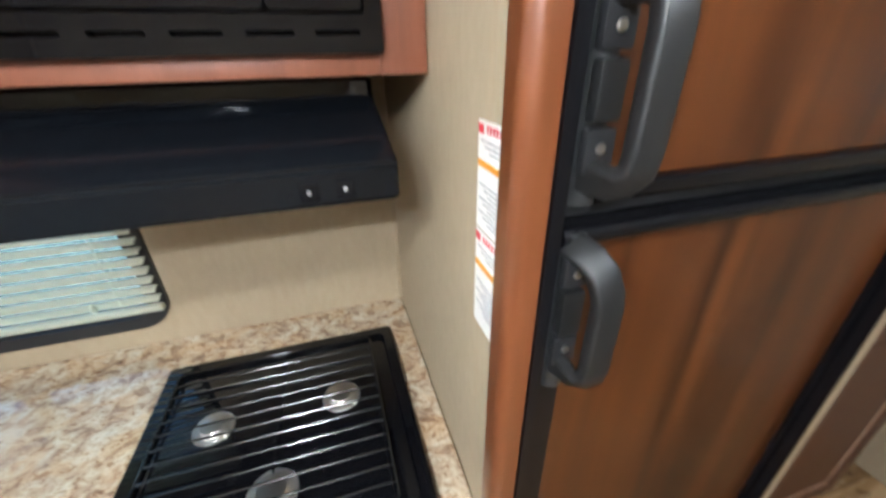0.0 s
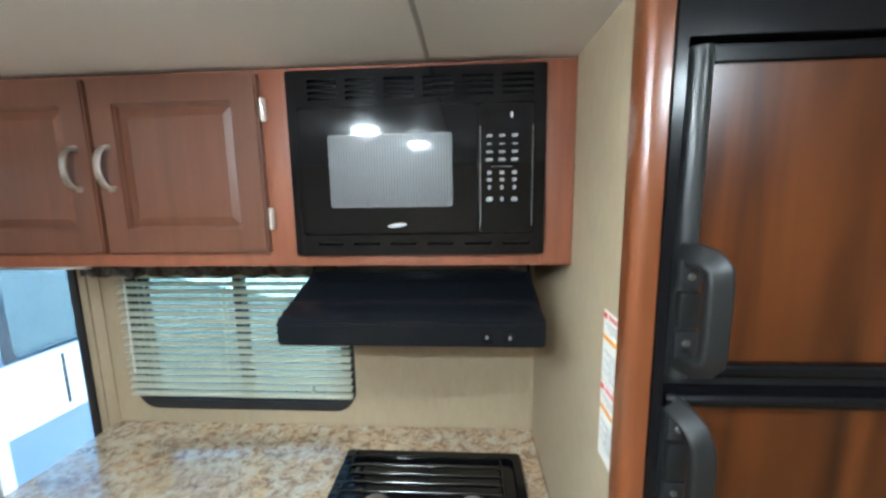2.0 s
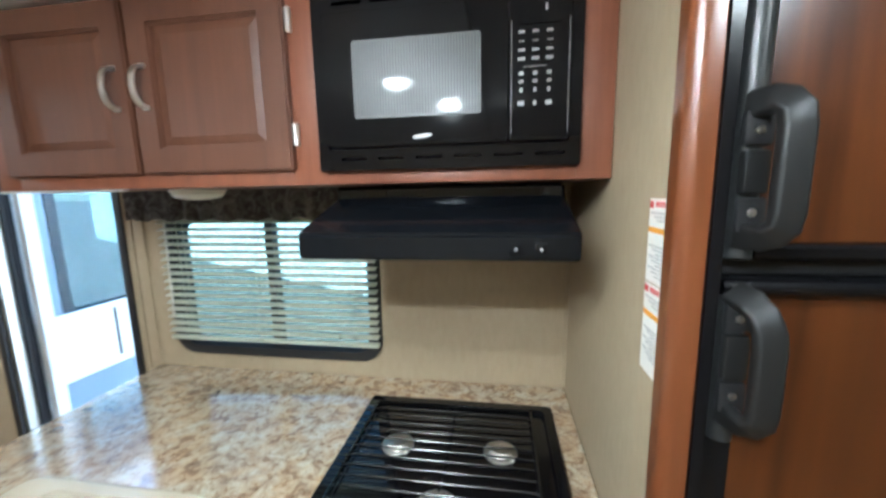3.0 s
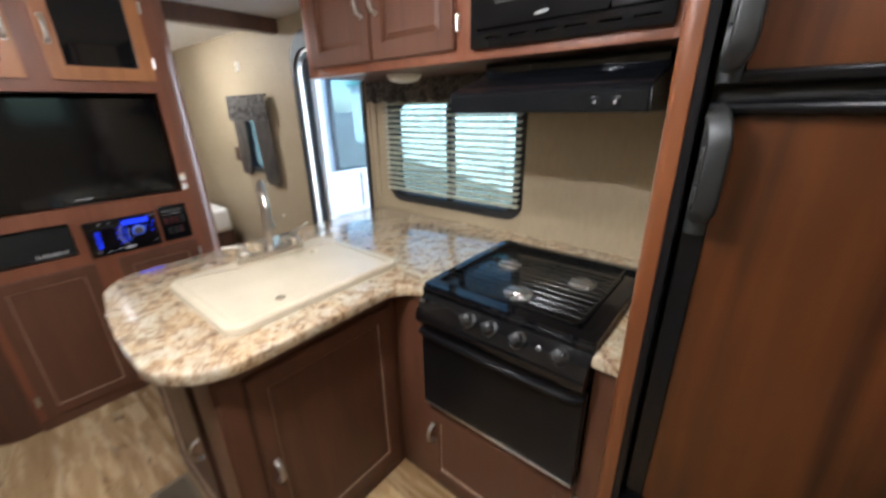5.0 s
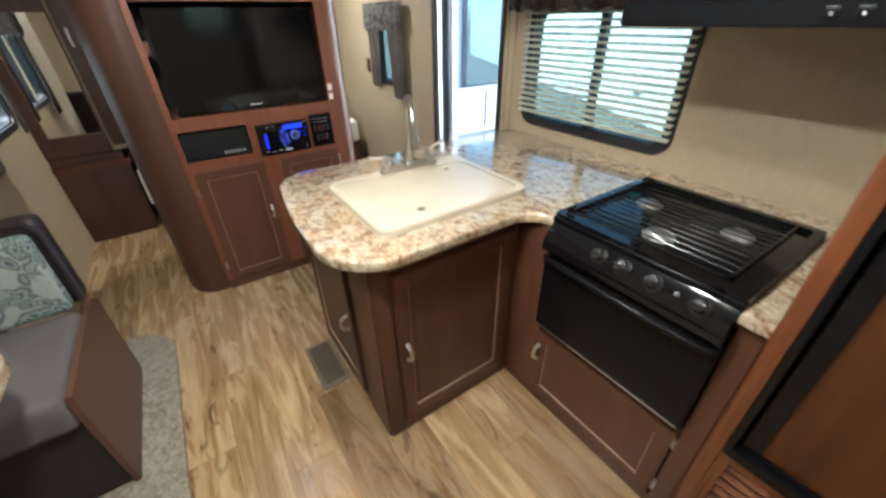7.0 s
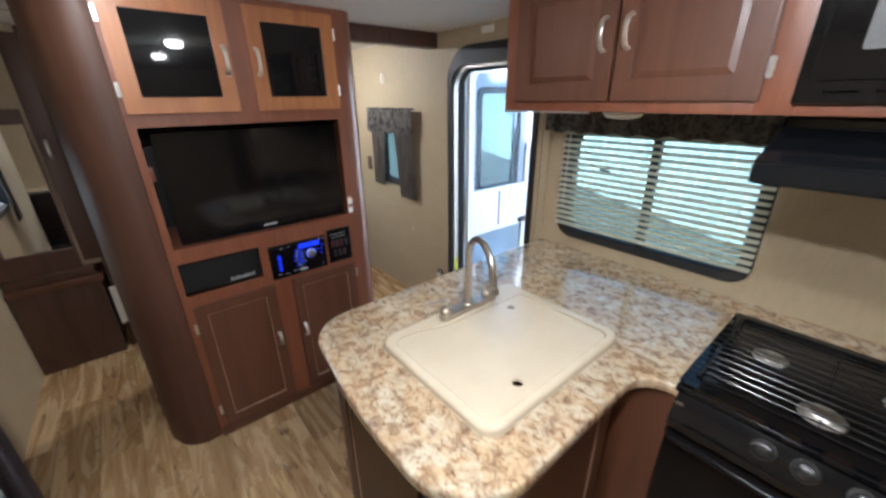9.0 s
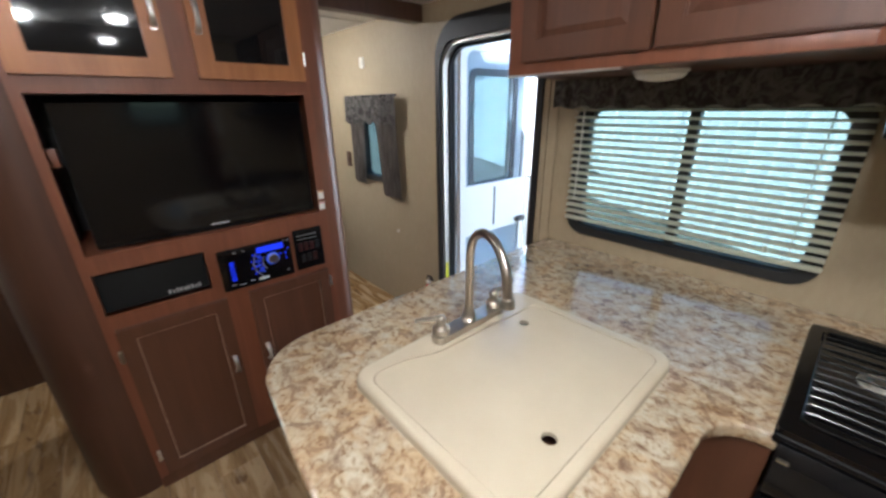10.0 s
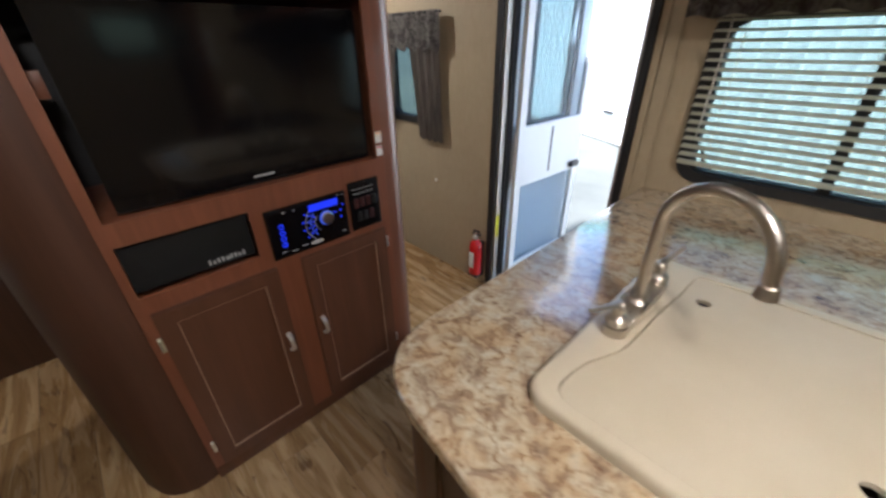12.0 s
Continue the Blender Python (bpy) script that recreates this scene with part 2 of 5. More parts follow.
CONCRETE = mat("concrete", (0.58, 0.57, 0.53), 0.85)
_a = noise_node(CONCRETE, coords(CONCRETE), 0.8, 6)
paint(CONCRETE, ramp(CONCRETE, _a, [(0.3, (0.085, 0.090, 0.080)), (0.7, (0.135, 0.137, 0.122))]))
SIDING = mat("white_siding", (0.80, 0.80, 0.78), 0.5)
_a = noise_node(SIDING, coords(SIDING), 1.5, 4)
paint(SIDING, ramp(SIDING, _a, [(0.3, (0.74, 0.74, 0.72)), (0.7, (0.84, 0.84, 0.82))]))


def glass(name, tint=(0.9, 0.97, 0.96), rough=0.0):
    m = bpy.data.materials.new(name)
    m.use_nodes = True
    n, l = m.node_tree.nodes, m.node_tree.links
    n.remove(n["Principled BSDF"])
    tr, gl, fr, mx = n.new("ShaderNodeBsdfTransparent"), n.new("ShaderNodeBsdfGlossy"), n.new("ShaderNodeLayerWeight"), n.new("ShaderNodeMixShader")
    tr.inputs[0].default_value = (*tint, 1)
    gl.inputs["Roughness"].default_value = rough
    pw, mr = n.new("ShaderNodeMath"), n.new("ShaderNodeMapRange")
    pw.operation = "POWER"
    pw.inputs[1].default_value = 5.0
    mr.inputs["To Min"].default_value, mr.inputs["To Max"].default_value = 0.03, 0.7
    fr.inputs["Blend"].default_value = 0.5
    l.new(fr.outputs["Facing"], pw.inputs[0])
    l.new(pw.outputs[0], mr.inputs["Value"])
    l.new(mr.outputs[0], mx.inputs[0])
    l.new(tr.outputs[0], mx.inputs[1])
    l.new(gl.outputs[0], mx.inputs[2])
    l.new(mx.outputs[0], n["Material Output"].inputs[0])
    return m


GLASS = glass("window_glass", (0.42, 0.50, 0.49))
CLEAR_GLASS = glass("clear_glass", (0.86, 0.90, 0.88))
MESH = glass("insect_screen", (0.74, 0.80, 0.86), 0.5)


def glow(name, colour, strength):
    m = bpy.data.materials.new(name)
    m.use_nodes = True
    p = m.node_tree.nodes["Principled BSDF"]
    p.inputs["Base Color"].default_value = (*[0.3 * q for q in colour], 1)
    p.inputs["Emission Color"].default_value = (*colour, 1)
    p.inputs["Emission Strength"].default_value = strength
    return m


BLUE_GLOW = glow("blue_display", (0.02, 0.045, 1.0), 0.20)
RING_GLOW = glow("knob_ring", (0.08, 0.16, 1.0), 0.13)


# ---- mesh helpers ----
def world_of(ob):
    m = ob.matrix_basis.copy()
    return world_of(ob.parent) @ ob.matrix_parent_inverse @ m if ob.parent else m


def part(name, bm, material, parent=None, label="", sharp=35):
    bmesh.ops.recalc_face_normals(bm, faces=bm.faces)
    me = bpy.data.meshes.new(name)
    bm.to_mesh(me)
    bm.free()
    me.shade_smooth()
    me.set_sharp_from_angle(angle=radians(sharp))
    me.materials.append(material)
    ob = new(name, me)
    if parent:
        ob.parent = parent
        ob.matrix_parent_inverse = world_of(parent).inverted()
    if label:
        ob["label"] = label
    return ob


def thing(name, x, y, z, label, category, kind="", group=""):
    ob = new(name)
    ob.empty_display_size = 0.05
    ob.matrix_basis = pose(x, y, z)
    return tagged(ob, label, category, group, kind)


def box(x0, x1, y0, y1, z0, z1, bev=0.0, bm=None, seg=2):
    own = bmesh.new()
    m = Matrix.LocRotScale(((x0 + x1) / 2, (y0 + y1) / 2, (z0 + z1) / 2), None, (abs(x1 - x0), abs(y1 - y0), abs(z1 - z0)))
    bmesh.ops.create_cube(own, size=1, matrix=m)
    if bev:
        bmesh.ops.bevel(own, geom=own.edges[:], offset=bev, segments=seg, affect="EDGES", profile=0.6)
    return join(own, bm)


def join(own, bm):
    if bm is None:
        return own
    me = bpy.data.meshes.new("scratch")
    own.to_mesh(me)
    own.free()
    bm.from_mesh(me)
    bpy.data.meshes.remove(me)
    return bm


def boxes(*sizes, bev=0.0):
    bm = bmesh.new()
    for s in sizes:
        box(*s, bev=bev, bm=bm)
    return bm


def on_y(y0):
    """A face that looks to -y: u is x, v is z, d stands out of it."""
    return lambda u, v, d: (u, y0 - d, v)


def on_x(x0):
    """A face that looks to +x: u is y, v is z."""
    return lambda u, v, d: (x0 + d, u, v)


def on_z(z0):
    return lambda u, v, d: (u, v, z0 + d)


def rrect(u0, u1, v0, v1, r, n=6):
    rs = r if isinstance(r, (tuple, list)) else (r, r, r, r)
    out = []
    for (cu, cv, a0), q in zip(((u0, v0, 180), (u1, v0, 270), (u1, v1, 0), (u0, v1, 90)), rs):
        su, sv = (1 if cu == u0 else -1), (1 if cv == v0 else -1)
        for i in range(n + 1):
            a = radians(a0 + 90 * i / n)
            out.append((cu + su * q + q * math.cos(a), cv + sv * q + q * math.sin(a)))
    return out


def circle(cu, cv, r, n=20):
    return [(cu + r * math.cos(2 * math.pi * i / n), cv + r * math.sin(2 * math.pi * i / n)) for i in range(n)]


def inside(p, ring):
    hit = False
    for (x0, y0), (x1, y1) in zip(ring, ring[1:] + ring[:1]):
        if (y0 > p[1]) != (y1 > p[1]) and p[0] < x0 + (p[1] - y0) * (x1 - x0) / (y1 - y0):
            hit = not hit
    return hit


def cut_triangles(outline, holes):
    """Triangles, as indices into all the points in order, that fill an outline but for its holes."""
    pts, edges = [], []
    for ring in (outline, *holes):
        n0 = len(pts)
        pts += [Vector(p) for p in ring]
        edges += [(n0 + i, n0 + (i + 1) % len(ring)) for i in range(len(ring))]
    verts, _, faces, origin, _, _ = mathutils.geometry.delaunay_2d_cdt(pts, edges, [], 0, 1e-7)
    out = []
    for f in faces:
        c = [sum(verts[i][k] for i in f) / len(f) for k in (0, 1)]
        if inside(c, outline) and not any(inside(c, h) for h in holes):
            out.append([origin[i][0] for i in f])
    return out


def slab(face, outline, d0, d1, holes=(), bm=None):
    """An outline on a face with holes through it, from depth d0 to d1."""
    own = bmesh.new()
    loops = []
    for pts in (outline, *holes):
        ring = []
        for d in (d0, d1):
            vs = [own.verts.new(face(u, v, d)) for u, v in pts]
            es = [own.edges.new((a, b)) for a, b in zip(vs, vs[1:] + vs[:1])]
            ring.append((vs, es))
        loops.append(ring)
        (lo, _), (hi, _) = ring
        for i in range(len(lo)):
            j = (i + 1) % len(lo)
            own.faces.new((lo[i], lo[j], hi[j], hi[i]))
    fill = cut_triangles(list(outline), [list(h) for h in holes]) if holes else ()
    for k in (0, 1):
        if holes:
            flat = [v for ring in loops for v in ring[k][0]]
            for tri in fill:
                own.faces.new([flat[i] for i in tri])
        else:
            own.faces.new(loops[0][k][0])
    return join(own, bm)


def tube(pts, r, n=10, bm=None):
    own = bmesh.new()
    pts = [Vector(p) for p in pts]
    rs = r if isinstance(r, (list, tuple)) else [r] * len(pts)
    side, rings = None, []
    for i, p in enumerate(pts):
        t = (pts[min(i + 1, len(pts) - 1)] - pts[max(i - 1, 0)]).normalized()
        if side is None:
            side = t.orthogonal().normalized()
        side = (side - t * side.dot(t)).normalized()
        up = t.cross(side)
        rings.append([own.verts.new(p + rs[i] * (math.cos(2 * math.pi * k / n) * side + math.sin(2 * math.pi * k / n) * up)) for k in range(n)])
    for a, b in zip(rings, rings[1:]):
        for k in range(n):
            own.faces.new((a[k], a[(k + 1) % n], b[(k + 1) % n], b[k]))
    own.faces.new(rings[0])
    own.faces.new(rings[-1])
    return join(own, bm)


def lathe(base, axis, prof, n=20, bm=None):
    """A turned shape: prof holds (radius, height along the axis)."""
    a = Vector(axis).normalized()
    return tube_rings(Vector(base), a, prof, n, bm)


def tube_rings(base, a, prof, n, bm):
    own = bmesh.new()
    s = a.orthogonal().normalized()
    t = a.cross(s)
    rings = [[own.verts.new(base + a * h + max(r, 0.0004) * (math.cos(2 * math.pi * k / n) * s + math.sin(2 * math.pi * k / n) * t)) for k in range(n)] for r, h in prof]
    for p, q in zip(rings, rings[1:]):
        for k in range(n):
            own.faces.new((p[k], p[(k + 1) % n], q[(k + 1) % n], q[k]))
    own.faces.new(rings[0])
    own.faces.new(rings[-1])
    return join(own, bm)


def prism(face_pts, axis, a0, a1, bm=None, bev=0.0):
    """A profile pulled along one axis; the profile holds the other two coordinates in order."""
    maker = {"x": lambda u, v, d: (d, u, v), "y": lambda u, v, d: (u, d, v), "z": lambda u, v, d: (u, v, d)}[axis]
    own = slab(maker, face_pts, a0, a1)
    if bev:
        bmesh.ops.recalc_face_normals(own, faces=own.faces)
        bmesh.ops.bevel(own, geom=[e for e in own.edges if len(e.link_faces) == 2 and e.calc_face_angle(0) > 0.2], offset=bev, segments=2, affect="EDGES", clamp_overlap=True)
    return join(own, bm)


def soft_box(x0, x1, y0, y1, z0, z1, r, bm=None):
    return box(x0, x1, y0, y1, z0, z1, r, bm, 5)


def ring_frame(face, u0, u1, v0, v1, w, d0, d1, r=0.004, ri=0.003, bm=None):
    return slab(face, rrect(u0, u1, v0, v1, r, 4), d0, d1, [rrect(u0 + w, u1 - w, v0 + w, v1 - w, ri, 4)], bm)


# ---- small fittings ----
def pull(face, u, v, parent, length=0.10, label="brushed nickel arched handle"):
    """An arched pull standing upright at (u, v)."""
    h = length / 2
    arch = [(h * math.sin(a), 0.001 + 0.031 * max(0.0, math.cos(a)) ** 0.8) for a in [radians(-90 + 11.25 * i) for i in range(17)]]
    bm, rings = bmesh.new(), []
    for i, (p, q) in enumerate(arch):
        (p0, q0), (p1, q1) = arch[max(i - 1, 0)], arch[min(i + 1, 16)]
        ln = math.hypot(p1 - p0, q1 - q0)
        nv, nd = -(q1 - q0) / ln * 0.0022, (p1 - p0) / ln * 0.0022
        w = 0.0068 + 0.0022 * abs(i - 8) / 8
        sec = ((-w, -1), (w, -1), (w, 0.5), (w * 0.7, 1), (-w * 0.7, 1), (-w, 0.5))
        rings.append([bm.verts.new(face(u + a, v + p + b * nv, q + b * nd)) for a, b in sec])
    for a, b in zip(rings, rings[1:]):
        for k in range(6):
            bm.faces.new((a[k], a[(k + 1) % 6], b[(k + 1) % 6], b[k]))
    bm.faces.new(rings[0])
    bm.faces.new(rings[-1])
    for s in (-1, 1):
        slab(face, rrect(u - 0.008, u + 0.008, v + s * h - 0.006, v + s * h + 0.005, 0.003, 3), 0.0, 0.004, bm=bm)
    return part("handle", bm, CHROME, parent, label)


def hinge(face, u, v, parent, h=0.05):
    bm = slab(face, rrect(u - 0.006, u + 0.006, v - h / 2, v + h / 2, 0.004, 3), -0.002, 0.006)
    a, b = face(u, v - h * 0.42, 0.006), face(u, v + h * 0.42, 0.006)
    tube([a, b], 0.004, 8, bm)
    return part("hinge", bm, CHROME, parent, "satin metal hinge")


def panel_door(face, u0, u1, v0, v1, parent, wood_frame, wood_panel, w=0.05, d=0.018, handle=None, hinges=(), raised=True, bead_wood=None):
    """A framed cabinet door: frame, bead and centre panel."""
    bm = slab(face, rrect(u0, u1, v0, v1, 0.004, 3), 0.001, d - 0.004, [rrect(u0 + w, u1 - w, v0 + w, v1 - w, 0.003, 3)])
    slab(face, rrect(u0 + 0.004, u1 - 0.004, v0 + 0.004, v1 - 0.004, 0.004, 3), d - 0.0045, d, [rrect(u0 + w - 0.003, u1 - w + 0.003, v0 + w - 0.003, v1 - w + 0.003, 0.003, 3)], bm)
    door = part("door", bm, wood_frame, parent)
    own = slab(face, rrect(u0 + w - 0.002, u1 - w + 0.002, v0 + w - 0.002, v1 - w + 0.002, 0.002, 2), 0.002, 0.007)
    if raised:
        loops = []
        for q, d1 in ((0.006, 0.0071), (0.008, 0.0076), (0.022, 0.0102), (0.024, 0.0106)):
            loops.append([own.verts.new(face(u, v, d1)) for u, v in ((u0 + w + q, v0 + w + q), (u1 - w - q, v0 + w + q), (u1 - w - q, v1 - w - q), (u0 + w + q, v1 - w - q))])
        for a, b in zip(loops, loops[1:]):
            for k in range(4):
                own.faces.new((a[k], a[(k + 1) % 4], b[(k + 1) % 4], b[k]))
        own.faces.new(loops[-1])
    part("panel", own, wood_panel, door, sharp=4)
    bead = slab(face, rrect(u0 + w - 0.001, u1 - w + 0.001, v0 + w - 0.001, v1 - w + 0.001, 0.003, 3), 0.006, d - 0.006, [rrect(u0 + w + 0.0025, u1 - w - 0.0025, v0 + w + 0.0025, v1 - w - 0.0025, 0.002, 3)])
    part("bead", bead, bead_wood or EDGE, door, "" if bead_wood else "pale bead round the panel")
    out = lambda u, v, q: face(u, v, q + d)
    if handle:
        pull(out, *handle, door, 0.092 if handle[1] > 1.2 else 0.074)
    for hu, hv in hinges:
        hinge(lambda u, v, q: face(u, v, q + 0.004), hu, hv, door)
    return door


# ---- setting ----
CEILING = 2.04
WALL_Y = 1.05
T = 0.05
floor = tagged(part("floor", box(-4.65, 2.05, -2.25, 1.10, -0.08, -0.004), DARK_WOOD), "vinyl plank floor in weathered oak tones", "floor", kind="structure")
ceiling = tagged(part("ceiling", box(-4.65, 2.05, -2.25, 1.10, CEILING, CEILING + 0.06), CEIL), "white textured ceiling panels", "ceiling", kind="structure")
seam = part("trim_ceiling_seam", boxes((-0.157, -0.149, -2.2, 0.59, CEILING - 0.004, CEILING), (-3.0, -2.99, -1.4, 1.04, CEILING - 0.004, CEILING), bev=0.001), GREY_INK)
tagged(seam, "thin grey seam strip between white ceiling panels", "seam strip", kind="structure")

DX0, DX1, DZ1 = -2.235, -1.565, 1.835       # entry door opening
WX0, WX1, WZ0, WZ1 = -1.315, -0.535, 0.985, 1.49  # kitchen window opening
FX0, FX1, FZ0, FZ1 = -3.15, -2.88, 1.00, 1.44     # small far window opening
y0, y1 = WALL_Y, WALL_Y + T
wall_north = part("wall_north", boxes(
    (-4.65, FX0, y0, y1, 0, CEILING), (FX0, FX1, y0, y1, 0, FZ0), (FX0, FX1, y0, y1, FZ1, CEILING), (FX1, DX0, y0, y1, 0, CEILING),
    (DX0, DX1, y0, y1, DZ1, CEILING), (DX1, WX0, y0, y1, 0, CEILING), (WX0, WX1, y0, y1, 0, WZ0), (WX0, WX1, y0, y1, WZ1, CEILING),
    (WX1, 2.05, y0, y1, 0, CEILING)), WALL)
tagged(wall_north, "tan vinyl-covered wall with door and windows", "wall", kind="structure")
EY0, EY1, EZ0, EZ1 = -0.12, 0.36, 1.375, 1.69       # high window in the end wall
wall_east = part("wall_east", boxes((2.0, 2.05, -2.25, EY0, 0, CEILING), (2.0, 2.05, EY1, 1.05, 0, CEILING), (2.0, 2.05, EY0, EY1, 0, EZ0), (2.0, 2.05, EY0, EY1, EZ1, CEILING)), WALL)
tagged(wall_east, "tan vinyl-covered end wall with a high window", "wall", kind="structure")
wall_west = tagged(part("wall_west", box(-4.65, -4.6, -1.5, 1.05, 0, CEILING), WALL), "plain tan vinyl-covered wall", "wall", kind="structure")
SWX0, SWX1, SWZ0, SWZ1 = -3.22, -2.55, 0.96, 1.48
y2, y3 = -1.50, -1.45
wall_south = part("wall_south", boxes((-4.65, SWX0, y2, y3, 0, CEILING), (SWX0, SWX1, y2, y3, 0, SWZ0), (SWX0, SWX1, y2, y3, SWZ1, CEILING), (SWX1, -1.72, y2, y3, 0, CEILING)), WALL)
tagged(wall_south, "tan vinyl-covered wall with a small window", "wall", kind="structure")
wall_slide = part("wall_slide_out", boxes((-1.77, -1.72, -2.20, -1.50, 0, CEILING), (-1.77, 2.05, -2.25, -2.20, 0, CEILING)), WALL)
tagged(wall_slide, "tan vinyl-covered walls of the slide-out", "wall", kind="structure")
wall_partition = tagged(part("wall_partition", box(0.160, 0.203, 0.325, 1.05, 0, CEILING), WALL), "tan vinyl-covered partition beside the stove", "wall", kind="structure")
trim_corner = tagged(part("trim_corner", prism([(0.160, 1.05), (0.152, 1.05), (0.153, 1.043), (0.160, 1.042)], "z", 0.90, 1.44), WALL), "tan corner bead where two walls meet", "trim", kind="structure")
beam = tagged(part("trim_ceiling_beam", box(-2.46, -2.385, 0.332, WALL_Y, 1.95, CEILING, 0.004), DARK_WOOD), "dark stained wooden header across the ceiling", "beam", kind="structure")


# ---- windows ----
def window(name, u0, u1, v0, v1, face, label, split=True, r=0.05, w=0.04, glazing=GLASS):
    win = thing(name, *face((u0 + u1) / 2, v0, 0), label, "window", "structure")
    part("window_frame", slab(face, rrect(u0 - w, u1 + w, v0 - w * 0.8, v1 + w * 0.8, r + 0.03, 8), 0.0, 0.014, [rrect(u0 + 0.004, u1 - 0.004, v0 + 0.004, v1 - 0.004, r, 8)]), BLACK_MATT, win)
    part("window_reveal", slab(face, rrect(u0 + 0.001, u1 - 0.001, v0 + 0.001, v1 - 0.001, 0.002, 8), -0.048, -0.001, [rrect(u0 + 0.010, u1 - 0.010, v0 + 0.010, v1 - 0.010, r, 8)]), BLACK_MATT, win)
    um = (u0 + u1) / 2
    if split:
        part("mullion", slab(face, rrect(um - 0.016, um + 0.016, v0 + 0.004, v1 - 0.004, 0.002, 2), -0.040, -0.004), BLACK_MATT, win)
        spans = ((u0 + 0.008, um - 0.012), (um + 0.012, u1 - 0.008))
    else:
        spans = ((u0 + 0.008, u1 - 0.008),)
    for a, b in spans:
        pane = part("pane", slab(face, rrect(a, b, v0 + 0.008, v1 - 0.008, 0.004, 3), -0.032, -0.027), glazing, win)
        pane.visible_shadow = False
    return win


north = on_y(WALL_Y)
window_1 = window("window_1", WX0, WX1, WZ0, WZ1, north, "black-framed sliding window with rounded corners behind a blind")
bm = tube([(-1.285, 1.055, 1.075), (-1.272, 1.05, 1.035), (-1.235, 1.05, 1.005)], 0.006, 8)
part("latch", bm, BLACK_MATT, window_1)
window_2 = window("window_2", FX0, FX1, FZ0, FZ1, north, "small black-framed window between dark curtains", False)
window_3 = window("window_3", SWX0, SWX1, SWZ0, SWZ1, lambda u, v, d: (u, y3 + d, v), "black-framed window in the far wall", True, glazing=CLEAR_GLASS)

window_4 = window("window_4", EY0, EY1, EZ0, EZ1, lambda u, v, d: (2.0 - d, u, v), "small black-framed window high in the end wall", False)

# blind
blind = thing("window_blind", -0.92, 1.0, 1.03, "cream mini blind lowered over the kitchen window", "blind")
part("headrail", box(-1.345, -0.495, 0.995, 1.027, 1.49, 1.515, 0.003), SLAT, blind)
part("bottom_rail", box(-1.345, -0.495, 1.000, 1.022, 1.022, 1.038, 0.005), SLAT, blind)
for i in range(16):
    z = 1.060 + i * 0.0282
    bm = bmesh.new()
    prof = [(-0.0135 + 0.0027 * k, 0.0016 * (1 - ((k - 5) / 5) ** 2)) for k in range(11)]
    tilt = radians(18 + 2 * math.sin(i * 2.1))
    pts = [(1.011 + a * math.cos(tilt) - b * math.sin(tilt), z + a * math.sin(tilt) + b * math.cos(tilt)) for a, b in prof]
    pts += [(p, q - 0.0011) for p, q in reversed(pts)]
    prism(pts, "x", -1.345, -0.495, bm)
    part("slat", bm, SLAT, blind)
for x in (-1.26, -0.95, -0.58):
    part("ladder_cord", boxes((x, x + 0.0016, 0.9965, 0.998, 1.03, 1.50), (x, x + 0.0016, 1.024, 1.0255, 1.03, 1.50)), SLAT, blind)
part("tilt_wand", tube([(-1.30, 0.99, 1.49), (-1.302, 0.985, 1.12)], 0.003, 6), WHITE_PLASTIC, blind, "clear tilt wand")
part("cord_tassel", lathe((-0.635, 0.992, 1.055), (0, 0, 1), [(0.004, 0), (0.008, 0.004), (0.006, 0.018), (0.002, 0.024)], 10), SLAT, blind)

# valance
bm = bmesh.new()
n = 90
rows = []
for j, (z, k) in enumerate(((1.596, 0.2), (1.565, 0.6), (1.53, 1.0), (1.492, 1.3))):
    rows.append([bm.verts.new((-1.43 + 0.945 * i / n, 0.962 + 0.010 * k * math.sin(i * 0.95 + 0.7 * math.sin(i * 0.23)) * (0.6 + 0.4 * math.sin(i * 0.31)), z + (0.006 * math.sin(i * 0.6) if j == 3 else 0))) for i in range(n + 1)])
for a, b in zip(rows, rows[1:]):
    for i in range(n):
        bm.faces.new((a[i], a[i + 1], b[i + 1], b[i]))
bmesh.ops.solidify(bm, geom=bm.faces[:], thickness=0.004)
val = thing("window_valance", -0.96, 0.96, 1.49, "dark gathered fabric valance over the kitchen window", "valance")
part("gathered_cloth", bm, VALANCE, val)
part("valance_board", boxes((-1.43, -0.49, 0.975, 1.05, 1.575, 1.597), (-1.43, -1.418, 0.975, 1.05, 1.50, 1.575)), VALANCE, val)


